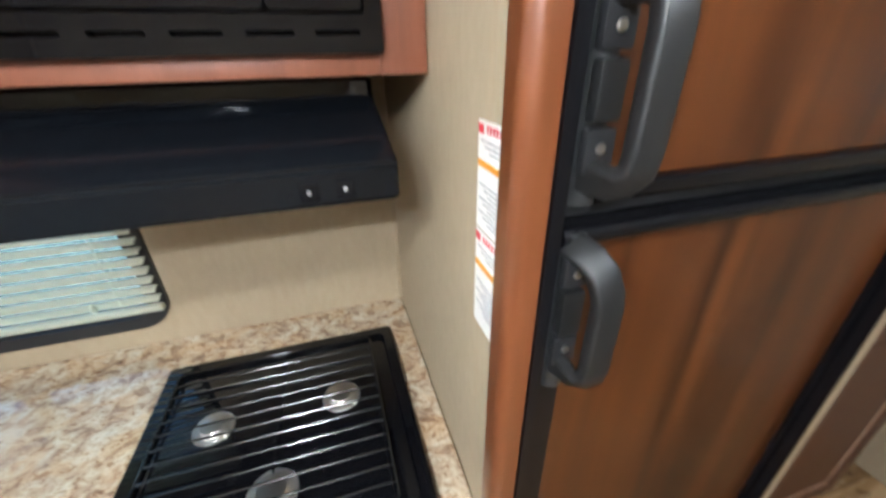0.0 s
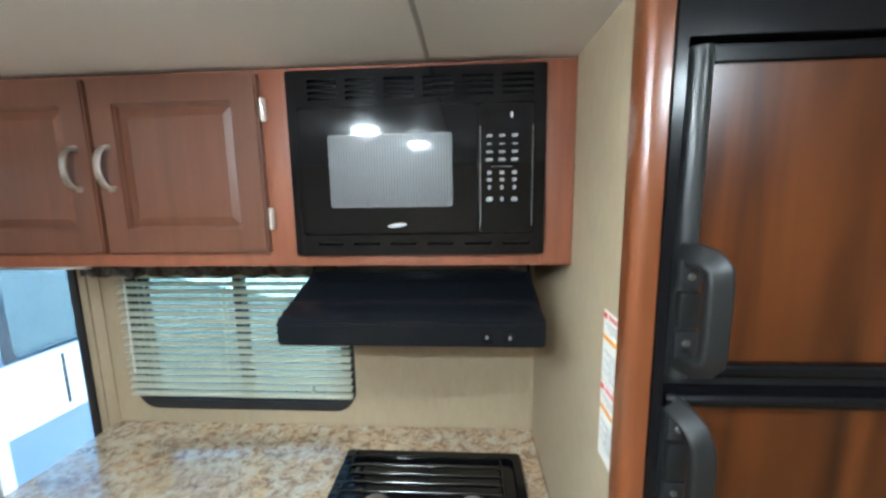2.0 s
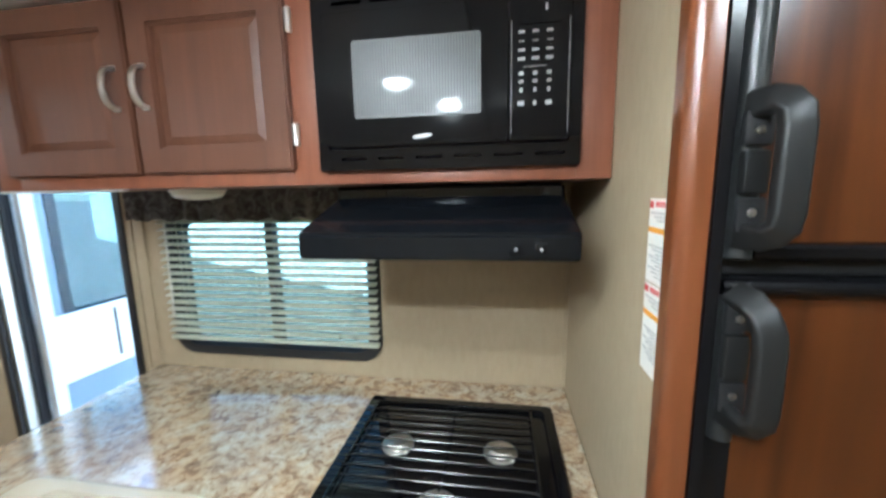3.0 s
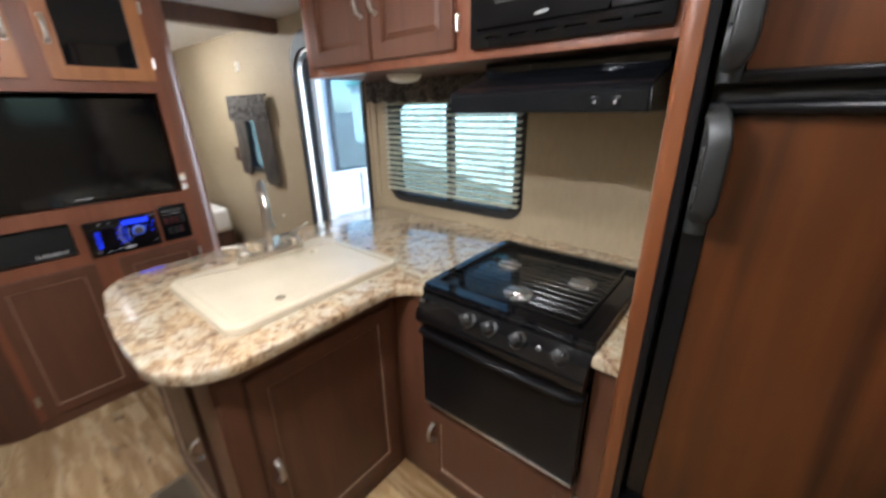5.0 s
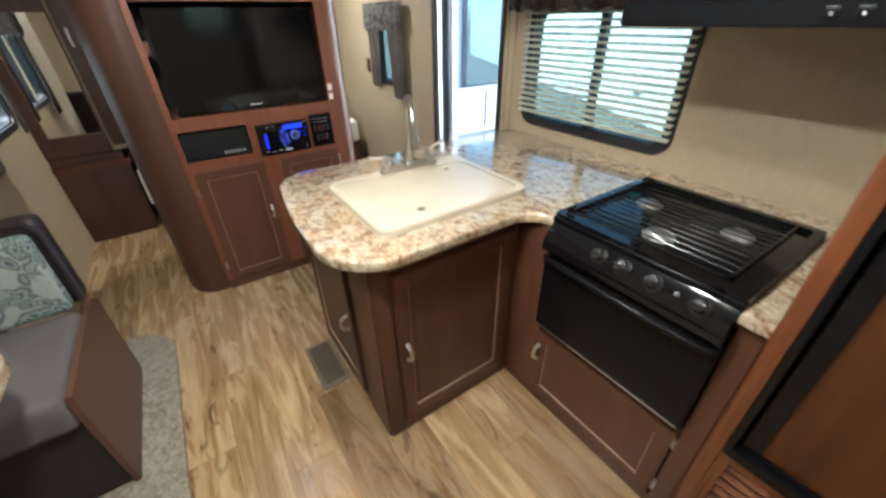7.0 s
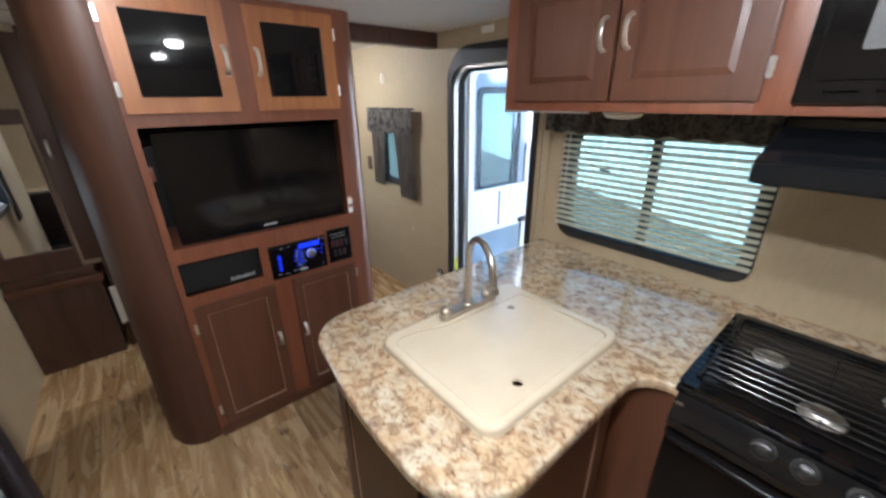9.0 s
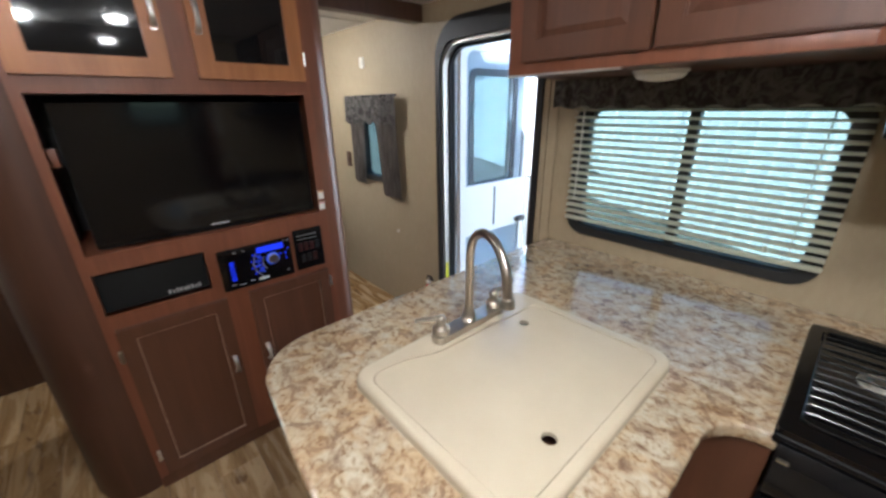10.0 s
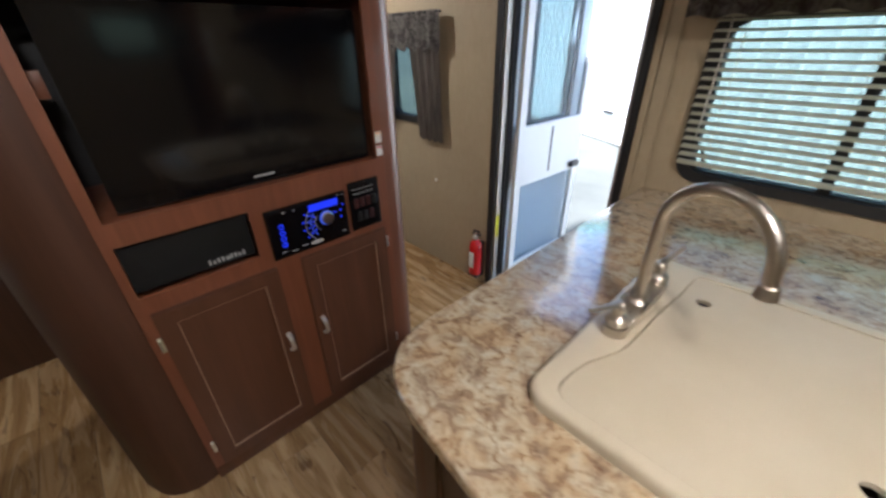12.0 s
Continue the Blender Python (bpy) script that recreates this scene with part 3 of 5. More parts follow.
# curtains on a small window
def curtain_set(u0, u1, v0, v1, gap, face, label, name="curtain_set"):
    cur = thing(name, *face((u0 + u1) / 2, v0, 0.03), label, "curtain")
    um = (u0 + u1) / 2 - 0.03

    def cloth(nm, a0, a1, b0, b1, z_lo, z_hi, depth, waves):
        bm = bmesh.new()
        grid = []
        for j in range(9):
            f = j / 8
            lo, hi = a0 + (b0 - a0) * f, a1 + (b1 - a1) * f
            grid.append([bm.verts.new(face(lo + (hi - lo) * i / 36, z_hi + (z_lo - z_hi) * f + 0.014 * f * math.sin(i / 36 * waves * 6.283 + 1.2), depth + 0.012 * math.sin(i / 36 * waves * 6.283 + 0.5 * f) * (0.4 + 0.6 * f))) for i in range(37)])
        for p, q in zip(grid, grid[1:]):
            for i in range(36):
                bm.faces.new((p[i], p[i + 1], q[i + 1], q[i]))
        bmesh.ops.solidify(bm, geom=bm.faces[:], thickness=0.004)
        part(nm, bm, CURTAIN if nm == "panel" else VALANCE, cur)

    top = v1 - 0.10
    cloth("panel", u0 + 0.01, um - gap / 2 + 0.02, u0 + 0.03, um - gap / 2 - 0.035, v0, top + 0.02, 0.034, 3)
    cloth("panel", um + gap / 2 - 0.02, u1 - 0.03, um + gap / 2 + 0.06, u1, v0 - 0.06, top + 0.02, 0.034, 4)
    cloth("valance", u0, u1, u0 - 0.01, u1 + 0.01, top - 0.09, v1, 0.055, 7)
    part("rod", tube([face(u0, v1 - 0.01, 0.045), face(u1, v1 - 0.01, 0.045)], 0.008, 8), BLACK_MATT, cur)
    return cur


curtain_set(-3.29, -2.63, 0.95, 1.585, 0.16, north, "dark brown curtains tied back under a gathered valance")
curtain_set(-3.30, -2.46, 0.90, 1.60, 0.60, lambda u, v, d: (u, y3 + d, v), "dark brown curtains beside the far window", "curtain_pair")

# ---- entry door ----
door_1 = thing("door_1", -1.9, WALL_Y, 0, "open entry door with black arched trim", "door", "structure")
arch_o = rrect(DX0 - 0.035, DX1 + 0.03, 0.0, DZ1 + 0.105, (0.002, 0.002, 0.17, 0.20), 10)
arch_i = rrect(DX0, DX1, 0.001, DZ1, (0.002, 0.002, 0.10, 0.13), 10)
part("door_trim", slab(north, arch_o, 0.0, 0.016, [arch_i]), BLACK_MATT, door_1, "black arched door trim")
part("door_lining", slab(north, rrect(DX0 + 0.001, DX1 - 0.001, 0.001, DZ1 - 0.001, (0.002, 0.002, 0.002, 0.002), 10), -0.10, -0.001, [rrect(DX0 + 0.018, DX1 - 0.018, 0.004, DZ1 - 0.018, (0.002, 0.002, 0.09, 0.12), 10)]), ALU, door_1, "bare aluminium door lining")
part("seal", slab(north, rrect(DX0 + 0.0185, DX1 - 0.0185, 0.005, DZ1 - 0.0185, (0.002, 0.002, 0.088, 0.118), 10), -0.066, -0.040, [rrect(DX0 + 0.034, DX1 - 0.030, 0.015, DZ1 - 0.034, (0.002, 0.002, 0.075, 0.105), 10)]), RUBBER, door_1, "black rubber door seal")
part("threshold", box(DX0 + 0.02, DX1 - 0.02, 1.052, 1.14, 0.002, 0.016, 0.003), ALU, door_1)
part("jamb_trim", boxes((DX1 + 0.032, DX1 + 0.062, 1.040, 1.0495, 0.0, 1.60), (DX1 + 0.066, DX1 + 0.112, 1.043, 1.0495, 0.0, 1.60), bev=0.002), WALL, door_1, "tan grooved side trim")
# screen leaf, folded out against the main leaf
sx = lambda u, v, d: (-2.165 + d + (u - 1.14) * 0.05, u, v)
SY0, SY1, SZ0, SZ1 = 1.125, 1.765, 0.06, 1.86
screen = part("screen_leaf", slab(sx, rrect(SY0, SY1, SZ0, SZ1, (0.01, 0.01, 0.10, 0.10), 8), -0.014, 0.014,
              [rrect(SY0 + 0.05, SY1 - 0.05, 1.02, SZ1 - 0.06, (0.004, 0.004, 0.06, 0.06), 8), rrect(SY0 + 0.05, SY1 - 0.05, SZ0 + 0.09, 0.68, 0.004, 8)]), WHITE, door_1, "white screen door leaf standing open")
part("screen", slab(sx, rrect(SY0 + 0.048, SY1 - 0.048, 1.018, SZ1 - 0.058, 0.03, 4), -0.002, 0.001), MESH, screen, "grey insect screen")
part("screen", slab(sx, rrect(SY0 + 0.048, SY1 - 0.048, SZ0 + 0.088, 0.682, 0.004, 4), -0.002, 0.001), MESH, screen, "grey insect screen")
part("slider_rail", boxes((-2.142, -2.134, 1.43, 1.445, 0.72, 0.99), bev=0.002), GREY_PLASTIC, screen)
part("latch", box(-2.125, -2.095, 1.66, 1.75, 0.70, 0.735, 0.006), BLACK_MATT, screen, "black latch handle")
mx = lambda u, v, d: (-2.235 + d + (u - 1.14) * 0.05, u, v)
leaf = part("main_leaf", slab(mx, rrect(SY0 - 0.01, SY1 + 0.02, SZ0 - 0.02, SZ1 + 0.02, (0.01, 0.01, 0.11, 0.11), 8), -0.022, 0.022, [rrect(SY0 + 0.16, SY1 - 0.11, 1.02, 1.68, 0.03, 6)]), WHITE, door_1, "white outer door leaf standing open")
part("window_frame", slab(mx, rrect(SY0 + 0.125, SY1 - 0.075, 0.985, 1.715, 0.05, 6), 0.022, 0.03, [rrect(SY0 + 0.165, SY1 - 0.115, 1.025, 1.675, 0.03, 6)]), GREY_PLASTIC, leaf, "grey window frame in the door")
pane = part("pane", slab(mx, rrect(SY0 + 0.158, SY1 - 0.108, 1.018, 1.682, 0.03, 4), -0.003, 0.003), GLASS, leaf)
pane.visible_shadow = False
part("edge_seal", box(-2.216, -2.196, 1.105, 1.125, 0.08, 1.80, 0.004), RUBBER, leaf)
part("jamb_tag", box(-2.2168, -2.2155, 1.053, 1.078, 0.37, 0.51), YELLOW, door_1, "yellow tag on the door jamb")

# ---- outdoors ----
ground = tagged(part("ground", box(-300, 300, 1.6, 600, -0.75, -0.65), CONCRETE), "pale concrete yard", "ground", kind="structure")
ground_2 = tagged(part("ground", box(-300, 300, -600, 1.6, -0.75, -0.65), CONCRETE), "pale concrete yard", "ground", kind="structure")
hall = thing("white_building", -4, 9, -0.65, "long white metal-clad building with teal fascia", "building")
part("wall", box(-24, 8, 8.6, 12, -0.65, 2.85), SIDING, hall)
part("roof", box(-24.3, 8.3, 8.35, 12.3, 2.85, 3.15, 0.02), TEAL, hall, "teal fascia")
for i in range(60):
    x = -12 + 0.3 * i
    part("rib", box(x, x + 0.05, 8.575, 8.6, -0.62, 2.84), SIDING, hall)
part("footing", box(-24, 8, 8.565, 8.6, -0.65, -0.60, 0.01), CONCRETE, hall, "grey concrete footing")
part("conduit", boxes((-4.75, -4.40, 8.54, 8.575, -0.02, 0.03), bev=0.01), GREY_PLASTIC, hall)
hall.matrix_basis = pose(-3.96, 8.146, -0.65, 0, 0, -27)

# ---- kitchen: base cabinets ----
TOP = 0.893
pen = thing("peninsula_cabinet", -1.0, 0.3, 0, "brown cherry-stained sink cabinet with panelled doors", "cabinet")
part("body", boxes((-1.395, -0.640, -0.272, 1.045, 0.0, 0.852), bev=0.003), CAB, pen)
face = on_x(-0.640)
part("face_frame", boxes((-0.640, -0.632, -0.272, -0.215, 0.0, 0.852), (-0.640, -0.632, 0.315, 0.345, 0.0, 0.852), (-0.640, -0.632, -0.215, 0.315, 0.0, 0.055), (-0.640, -0.632, -0.215, 0.315, 0.80, 0.852), bev=0.0015), CAB, pen)
panel_door(on_x(-0.638), -0.205, 0.310, 0.070, 0.790, pen, CAB, CAB, 0.052, handle=(-0.175, 0.45))
endf = on_y(-0.272)
part("end_stile", box(-0.82, -0.640, -0.280, -0.272, 0.0, 0.852, 0.002), CAB, pen)
part("end_stile", box(-1.395, -1.35, -0.280, -0.272, 0.0, 0.852, 0.002), CAB, pen)
panel_door(endf, -1.345, -0.855, 0.055, 0.80, pen, DARK_WOOD, DARK_WOOD, 0.045, handle=(-0.90, 0.44), raised=False)
part("shadow_gap", box(-0.850, -0.826, -0.2735, -0.268, 0.02, 0.83), BLACK_MATT, pen)

base = thing("stove_cabinet", -0.2, 0.7, 0, "brown cherry-stained cabinet around and under the stove", "cabinet")
FY = 0.345
part("left_stile", box(-0.632, -0.470, FY, 0.36, 0, 0.852, 0.0015), CAB, base)
part("right_stile", box(0.094, 0.149, FY, 0.36, 0, 0.852, 0.0015), CAB, base)
part("kick_rail", box(-0.470, 0.094, FY, 0.36, 0.0, 0.055, 0.0015), CAB, base)
part("middle_rail", box(-0.470, 0.094, FY, 0.36, 0.40, 0.440, 0.0015), CAB, base)
part("left_side", box(-0.632, -0.480, 0.36, 1.045, 0, 0.852), CAB, base)
part("right_side", box(0.104, 0.155, 0.36, 1.045, 0, 0.852), CAB, base)
part("stove_shelf", box(-0.479, 0.103, 0.36, 1.02, 0.40, 0.4245), CAB, base)
part("back", box(-0.479, 0.103, 1.02, 1.045, 0, 0.852), CAB, base)
panel_door(on_y(FY), -0.462, 0.088, 0.062, 0.408, base, CAB, CAB, 0.050, handle=(-0.440, 0.30), hinges=((0.094, 0.36), (0.094, 0.13)), raised=False)

# ---- countertop with its cut-outs ----
def arc(cx, cy, r, a0, a1, n=10):
    return [(cx + r * math.cos(radians(a0 + (a1 - a0) * i / n)), cy + r * math.sin(radians(a0 + (a1 - a0) * i / n))) for i in range(n + 1)]


outline = [(-1.455, 1.048)]
outline += arc(-1.285, -0.180, 0.17, 180, 262, 12)
outline += [(-1.18, -0.3635), (-1.08, -0.3765), (-0.96, -0.3840), (-0.86, -0.3840)]
outline += arc(-0.768, -0.183, 0.20, 276, 360, 12)
outline += arc(-0.470, 0.243, 0.098, 180, 95, 9)
outline += [(-0.466, 0.341), (-0.466, 0.872), (0.090, 0.872), (0.090, 0.322), (0.1585, 0.322), (0.1585, 1.048)]
sink_hole = rrect(-1.160, -0.702, -0.174, 0.410, 0.04, 6)
counter = part("countertop", slab(on_z(TOP), outline, -0.038, 0.0, [sink_hole]), COUNTER)
bmx = bmesh.new()
bmx.from_mesh(counter.data)
lip = {(round(x, 4), round(y, 4)) for x, y in outline}
bmesh.ops.bevel(bmx, geom=[e for e in bmx.edges if e.calc_face_angle(0) > 1.2 and abs(e.verts[0].co.z - e.verts[1].co.z) < 0.001
                           and all((round(v.co.x, 4), round(v.co.y, 4)) in lip for v in e.verts)], offset=0.009, segments=3, affect="EDGES", profile=0.5)
bmx.to_mesh(counter.data)
bmx.free()
counter.data.shade_smooth()
counter.data.set_sharp_from_angle(angle=radians(16))
tagged(counter, "speckled cream and brown laminate countertop with rounded peninsula", "countertop")
# ---- sink ----
sink = thing("kitchen_sink", -0.945, 0.13, TOP, "cream acrylic sink covered by a matching cream lid", "sink")
def lid_outline(g):
    """The lid with its notch round the faucet deck, drawn in by g."""
    pts = arc(-1.102, -0.137, 0.034 - g, 180, 270, 6) + arc(-0.734, -0.141, 0.030 - g, 270, 360, 6) + arc(-0.738, 0.361, 0.034 - g, 0, 90, 6)
    pts += arc(-1.051, 0.371, 0.024 - g, 90, 180, 4)
    step = [(-1.078, 0.28), (-1.088, 0.18), (-1.092, 0.08), (-1.0945, 0.032), (-1.099, 0.004), (-1.112, -0.028), (-1.127, -0.064), (-1.1345, -0.105)]
    return pts + [(x + g, y) for x, y in step]


rim_i = lid_outline(0.0)
bm, rings = bmesh.new(), []
for g, h in [(0.0, 0.001), (0.0, 0.015)] + [(0.013 * (1 - math.cos(a)), 0.015 + 0.013 * math.sin(a)) for a in [radians(18 * k) for k in range(1, 6)]]:
    edge = rrect(-1.182 + g, -0.680 - g, -0.196 + g, 0.434 - g, 0.05 - g, 8)
    rings.append([bm.verts.new((x, y, TOP + h)) for x, y in edge])
for a, b in zip(rings, rings[1:]):
    for k in range(len(a)):
        bm.faces.new((a[k], a[(k + 1) % len(a)], b[(k + 1) % len(a)], b[k]))
brink, foot = [[bm.verts.new((x, y, TOP + h)) for x, y in rim_i] for h in (0.028, 0.004)]
for k in range(len(brink)):
    bm.faces.new((brink[k], brink[(k + 1) % len(brink)], foot[(k + 1) % len(brink)], foot[k]))
for tri in cut_triangles(edge, [rim_i]):
    bm.faces.new([(rings[-1] + brink)[q] for q in tri])
part("rim", bm, CREAM, sink)
cov = lid_outline(0.0025)
bm = slab(on_z(TOP), cov, 0.016, 0.0253, [circle(-0.756, -0.009, 0.0155), circle(-1.031, 0.284, 0.0145)])
part("lid", bm, CREAM, sink, "cream sink lid with two finger holes")
part("basin", slab(on_z(TOP), rrect(-1.09, -0.72, -0.142, 0.40, 0.05, 6), -0.16, -0.0065, [rrect(-1.08, -0.73, -0.132, 0.39, 0.045, 6)]), CREAM, sink)
# black floor stands in for the shade inside the covered cream basin
part("basin_floor", slab(on_z(TOP), rrect(-1.09, -0.72, -0.142, 0.40, 0.05, 6), -0.168, -0.1605), BLACK_MATT, sink)

# ---- faucet ----
FX, FYC, FZ = -1.130, 0.158, TOP + 0.0285
faucet = thing("kitchen_faucet", FX, FYC, FZ, "brushed nickel two-handle faucet with a high arched spout", "faucet")
part("base_plate", slab(on_z(FZ), rrect(FX - 0.022, FX + 0.024, FYC - 0.133, FYC + 0.133, 0.021, 8), 0.0, 0.020), NICKEL, faucet)
away = Vector((0.93, -0.36, 0)).normalized()
pts = [Vector((FX, FYC, FZ + 0.03)), Vector((FX, FYC, FZ + 0.09)), Vector((FX, FYC, FZ + 0.17)), Vector((FX, FYC, FZ + 0.203))]
R = 0.098
c = Vector((FX, FYC, FZ + 0.203)) + away * R
pts += [c + R * (-math.cos(radians(a)) * away + math.sin(radians(a)) * Vector((0, 0, 1.0))) for a in range(12, 181, 12)]
pts += [pts[-1] + Vector((0, 0, -0.022)) + away * 0.004]
part("spout", tube(pts, [0.0125] + [0.0115] * (len(pts) - 1), 14), NICKEL, faucet)
part("aerator", lathe(pts[-1] + Vector((0, 0, 0.006)), (0.05, 0, -1), [(0.0115, 0), (0.015, 0.003), (0.0155, 0.014), (0.0165, 0.016), (0.0165, 0.024), (0.012, 0.026)], 18), NICKEL, faucet)
part("spout_collar", lathe((FX, FYC, FZ + 0.015), (0, 0, 1), [(0.021, 0), (0.023, 0.006), (0.017, 0.012), (0.019, 0.020), (0.015, 0.028), (0.0135, 0.040), (0.0125, 0.044)], 18), NICKEL, faucet)
for s in (-1, 1):
    hy = FYC + s * 0.105
    h = part("valve", lathe((FX, hy, FZ + 0.015), (0, 0, 1), [(0.0235, 0), (0.024, 0.003), (0.021, 0.005), (0.0225, 0.010), (0.0225, 0.022), (0.0195, 0.026), (0.012, 0.030), (0.0125, 0.038), (0.0145, 0.044), (0.014, 0.050), (0.010, 0.056), (0.004, 0.059)], 18), NICKEL, faucet)
    d = Vector((0.30, 0.80, 0.42)) if s > 0 else Vector((-0.45, -0.88, 0.02))
    d.normalize()
    p0 = Vector((FX, hy, FZ + 0.066))
    part("lever", tube([p0, p0 + d * 0.014, p0 + d * 0.04, p0 + d * 0.060, p0 + d * 0.070], [0.0088, 0.0070, 0.0054, 0.0064, 0.0050], 10), NICKEL, h)

# ---- stove ----
SX0, SX1, SYF, SYB = -0.464, 0.088, 0.335, 0.868
stove = thing("gas_stove", -0.19, 0.6, 0.425, "black three-burner gas stove with glossy oven door", "stove")
part("carcass", boxes((SX0, SX1, 0.365, 0.86, 0.442, 0.80), (SX0 + 0.004, SX1 - 0.004, 0.365, 0.86, 0.425, 0.442)), BLACK_SATIN, stove)
ZT = TOP + 0.012
bm = box(SX0 - 0.012, SX1 + 0.004, SYF, SYB + 0.012, TOP - 0.012, ZT, 0.006, None, 3)
part("cooktop", bm, BLACK, stove)
bm = slab(on_z(ZT), rrect(SX0 - 0.010, SX1 + 0.002, SYF + 0.004, SYB + 0.010, 0.012, 5), 0.0005, 0.012, [rrect(SX0 + 0.014, SX1 - 0.022, SYF + 0.045, SYB - 0.014, 0.02, 5)])
bmesh.ops.bevel(bm, geom=[e for e in bm.edges if len(e.link_faces) == 2 and e.calc_face_angle(0) > 1.2 and min(v.co.z for v in e.verts) > ZT + 0.0115], offset=0.005, segments=3, affect="EDGES", profile=0.5)
part("raised_edge", bm, BLACK, stove)
for (bx, by, br) in ((-0.335, 0.665, 0.031), (-0.062, 0.668, 0.031), (-0.198, 0.480, 0.035)):
    b = part("burner", lathe((bx, by, ZT + 0.0005), (0, 0, 1), [(br + 0.012, 0), (br + 0.010, 0.004), (br, 0.004), (br, 0.007), (br * 0.9, 0.008)], 24), ALU, stove, "bare aluminium burner ring")
    part("burner_cap", lathe((bx, by, ZT + 0.008), (0, 0, 1), [(br * 0.84, 0), (br * 0.88, 0.003), (br * 0.80, 0.006), (br * 0.45, 0.0075), (0.001, 0.0078)], 24), CHROME, b)
    part("igniter", lathe((bx + br * 0.9, by - br * 0.9, ZT + 0.0005), (0, 0, 1), [(0.006, 0), (0.005, 0.008), (0.002, 0.011)], 8), WHITE_PLASTIC, b)
gx0, gx1, gy0, gy1, gz = SX0 + 0.020, SX1 - 0.062, SYF + 0.055, SYB - 0.024, ZT + 0.014
g = part("grate", tube([(gx0, gy0 + 0.01, gz), (gx0, gy1 - 0.01, gz), (gx0 + 0.01, gy1, gz), (gx1 - 0.01, gy1, gz), (gx1, gy1 - 0.01, gz), (gx1, gy0 + 0.01, gz), (gx1 - 0.01, gy0, gz), (gx0 + 0.01, gy0, gz), (gx0, gy0 + 0.01, gz)], 0.0030, 8), IRON, stove, "black wire grate")
for i in range(12):
    yy = gy0 + 0.034 + i * 0.0345
    part("bar", tube([(gx0 + 0.002, yy, gz), (gx0 + 0.03, yy, gz + 0.003), (gx1 - 0.03, yy, gz + 0.003), (gx1 - 0.002, yy, gz)], 0.0024, 6), IRON, g)
part("cross_bar", tube([(-0.198, gy0, gz - 0.003), (-0.198, gy1, gz - 0.003)], 0.0022, 6), IRON, g)
for fx in (gx0, gx1):
    for fy in (gy0 + 0.02, gy1 - 0.02):
        part("foot", box(fx - 0.003, fx + 0.003, fy - 0.003, fy + 0.003, ZT + 0.0003, gz), IRON, g)
# sloping control panel with knobs
prof = [(0.330, TOP - 0.004), (0.287, 0.838), (0.284, 0.808), (0.290, 0.796), (0.365, 0.795), (0.365, TOP - 0.013), (SYF, TOP - 0.013)]
part("control_panel", prism(prof, "x", SX0, SX1), BLACK, stove)
kn = Vector((0, -0.78, 0.62)).normalized()
for kx in (-0.268, -0.193, -0.103, 0.017):
    kb = Vector((kx, 0.3085, 0.8635))
    k = part("knob", lathe(kb, kn, [(0.025, 0), (0.025, 0.005), (0.019, 0.009), (0.0175, 0.024), (0.0150, 0.030), (0.009, 0.033), (0.001, 0.034)], 20), KNOB, stove)
    part("knob_grip", tube([kb + kn * 0.026 + Vector((0.021, 0, -0.004)), kb + kn * 0.037 + Vector((0.008, 0, 0)), kb + kn * 0.037 - Vector((0.008, 0, 0)), kb + kn * 0.026 - Vector((0.021, 0, 0.004))], [0.004, 0.0052, 0.0052, 0.004], 8), KNOB, k)
part("panel_badge", lathe((-0.042, 0.3085, 0.8635), kn, [(0.009, 0), (0.008, 0.002), (0.001, 0.004)], 14), KNOB, stove, "small round silver badge")
part("corner_badge", box(SX0 + 0.004, SX0 + 0.022, 0.302, 0.310, 0.868, 0.874, 0.002), CHROME, stove)
od = part("oven_door", box(SX0 - 0.004, SX1 + 0.002, 0.312, 0.340, 0.446, 0.772, 0.008, None, 3), OVEN, stove, "black oven door")
part("lower_edge", box(SX0 + 0.002, SX1 - 0.004, 0.3095, 0.312, 0.450, 0.454), CHROME, od, "thin bright edge strip")
hb = [(SX0 + 0.004, 0.306, 0.765), (SX0 + 0.02, 0.286, 0.768), (-0.19, 0.280, 0.769), (SX1 - 0.02, 0.286, 0.768), (SX1 - 0.004, 0.306, 0.765)]
part("oven_handle", tube(hb, [0.009, 0.010, 0.010, 0.010, 0.009], 12), OVEN, od)

# ---- range hood ----
HX0, HX1 = -0.484, 0.086
hood = thing("range_hood", -0.2, 0.8, 1.44, "black under-cabinet range hood with two rocker switches", "range hood")
part("shell", prism([(1.045, 1.594), (0.715, 1.594), (0.700, 1.560), (0.508, 1.502), (0.500, 1.494), (0.500, 1.442), (0.512, 1.442), (0.512, 1.470), (1.045, 1.470)], "x", HX0, HX1, bev=0.009), HOOD, hood)
part("top_band", box(HX0 + 0.010, HX1 - 0.010, 0.690, 0.720, 1.562, 1.594, 0.004), BLACK, hood)
for hx in (HX0, HX1 - 0.010):
    part("side_lip", box(hx, hx + 0.010, 0.512, 1.045, 1.442, 1.4705), BLACK_SATIN, hood)
for kx in (-0.035, 0.012):
    s = part("switch", box(kx - 0.012, kx + 0.012, 0.497, 0.503, 1.453, 1.479, 0.002), BLACK_SATIN, hood)
    part("switch_mark", box(kx - 0.0025, kx + 0.0025, 0.4955, 0.4972, 1.463, 1.469), GREY_INK, s, "white switch mark")

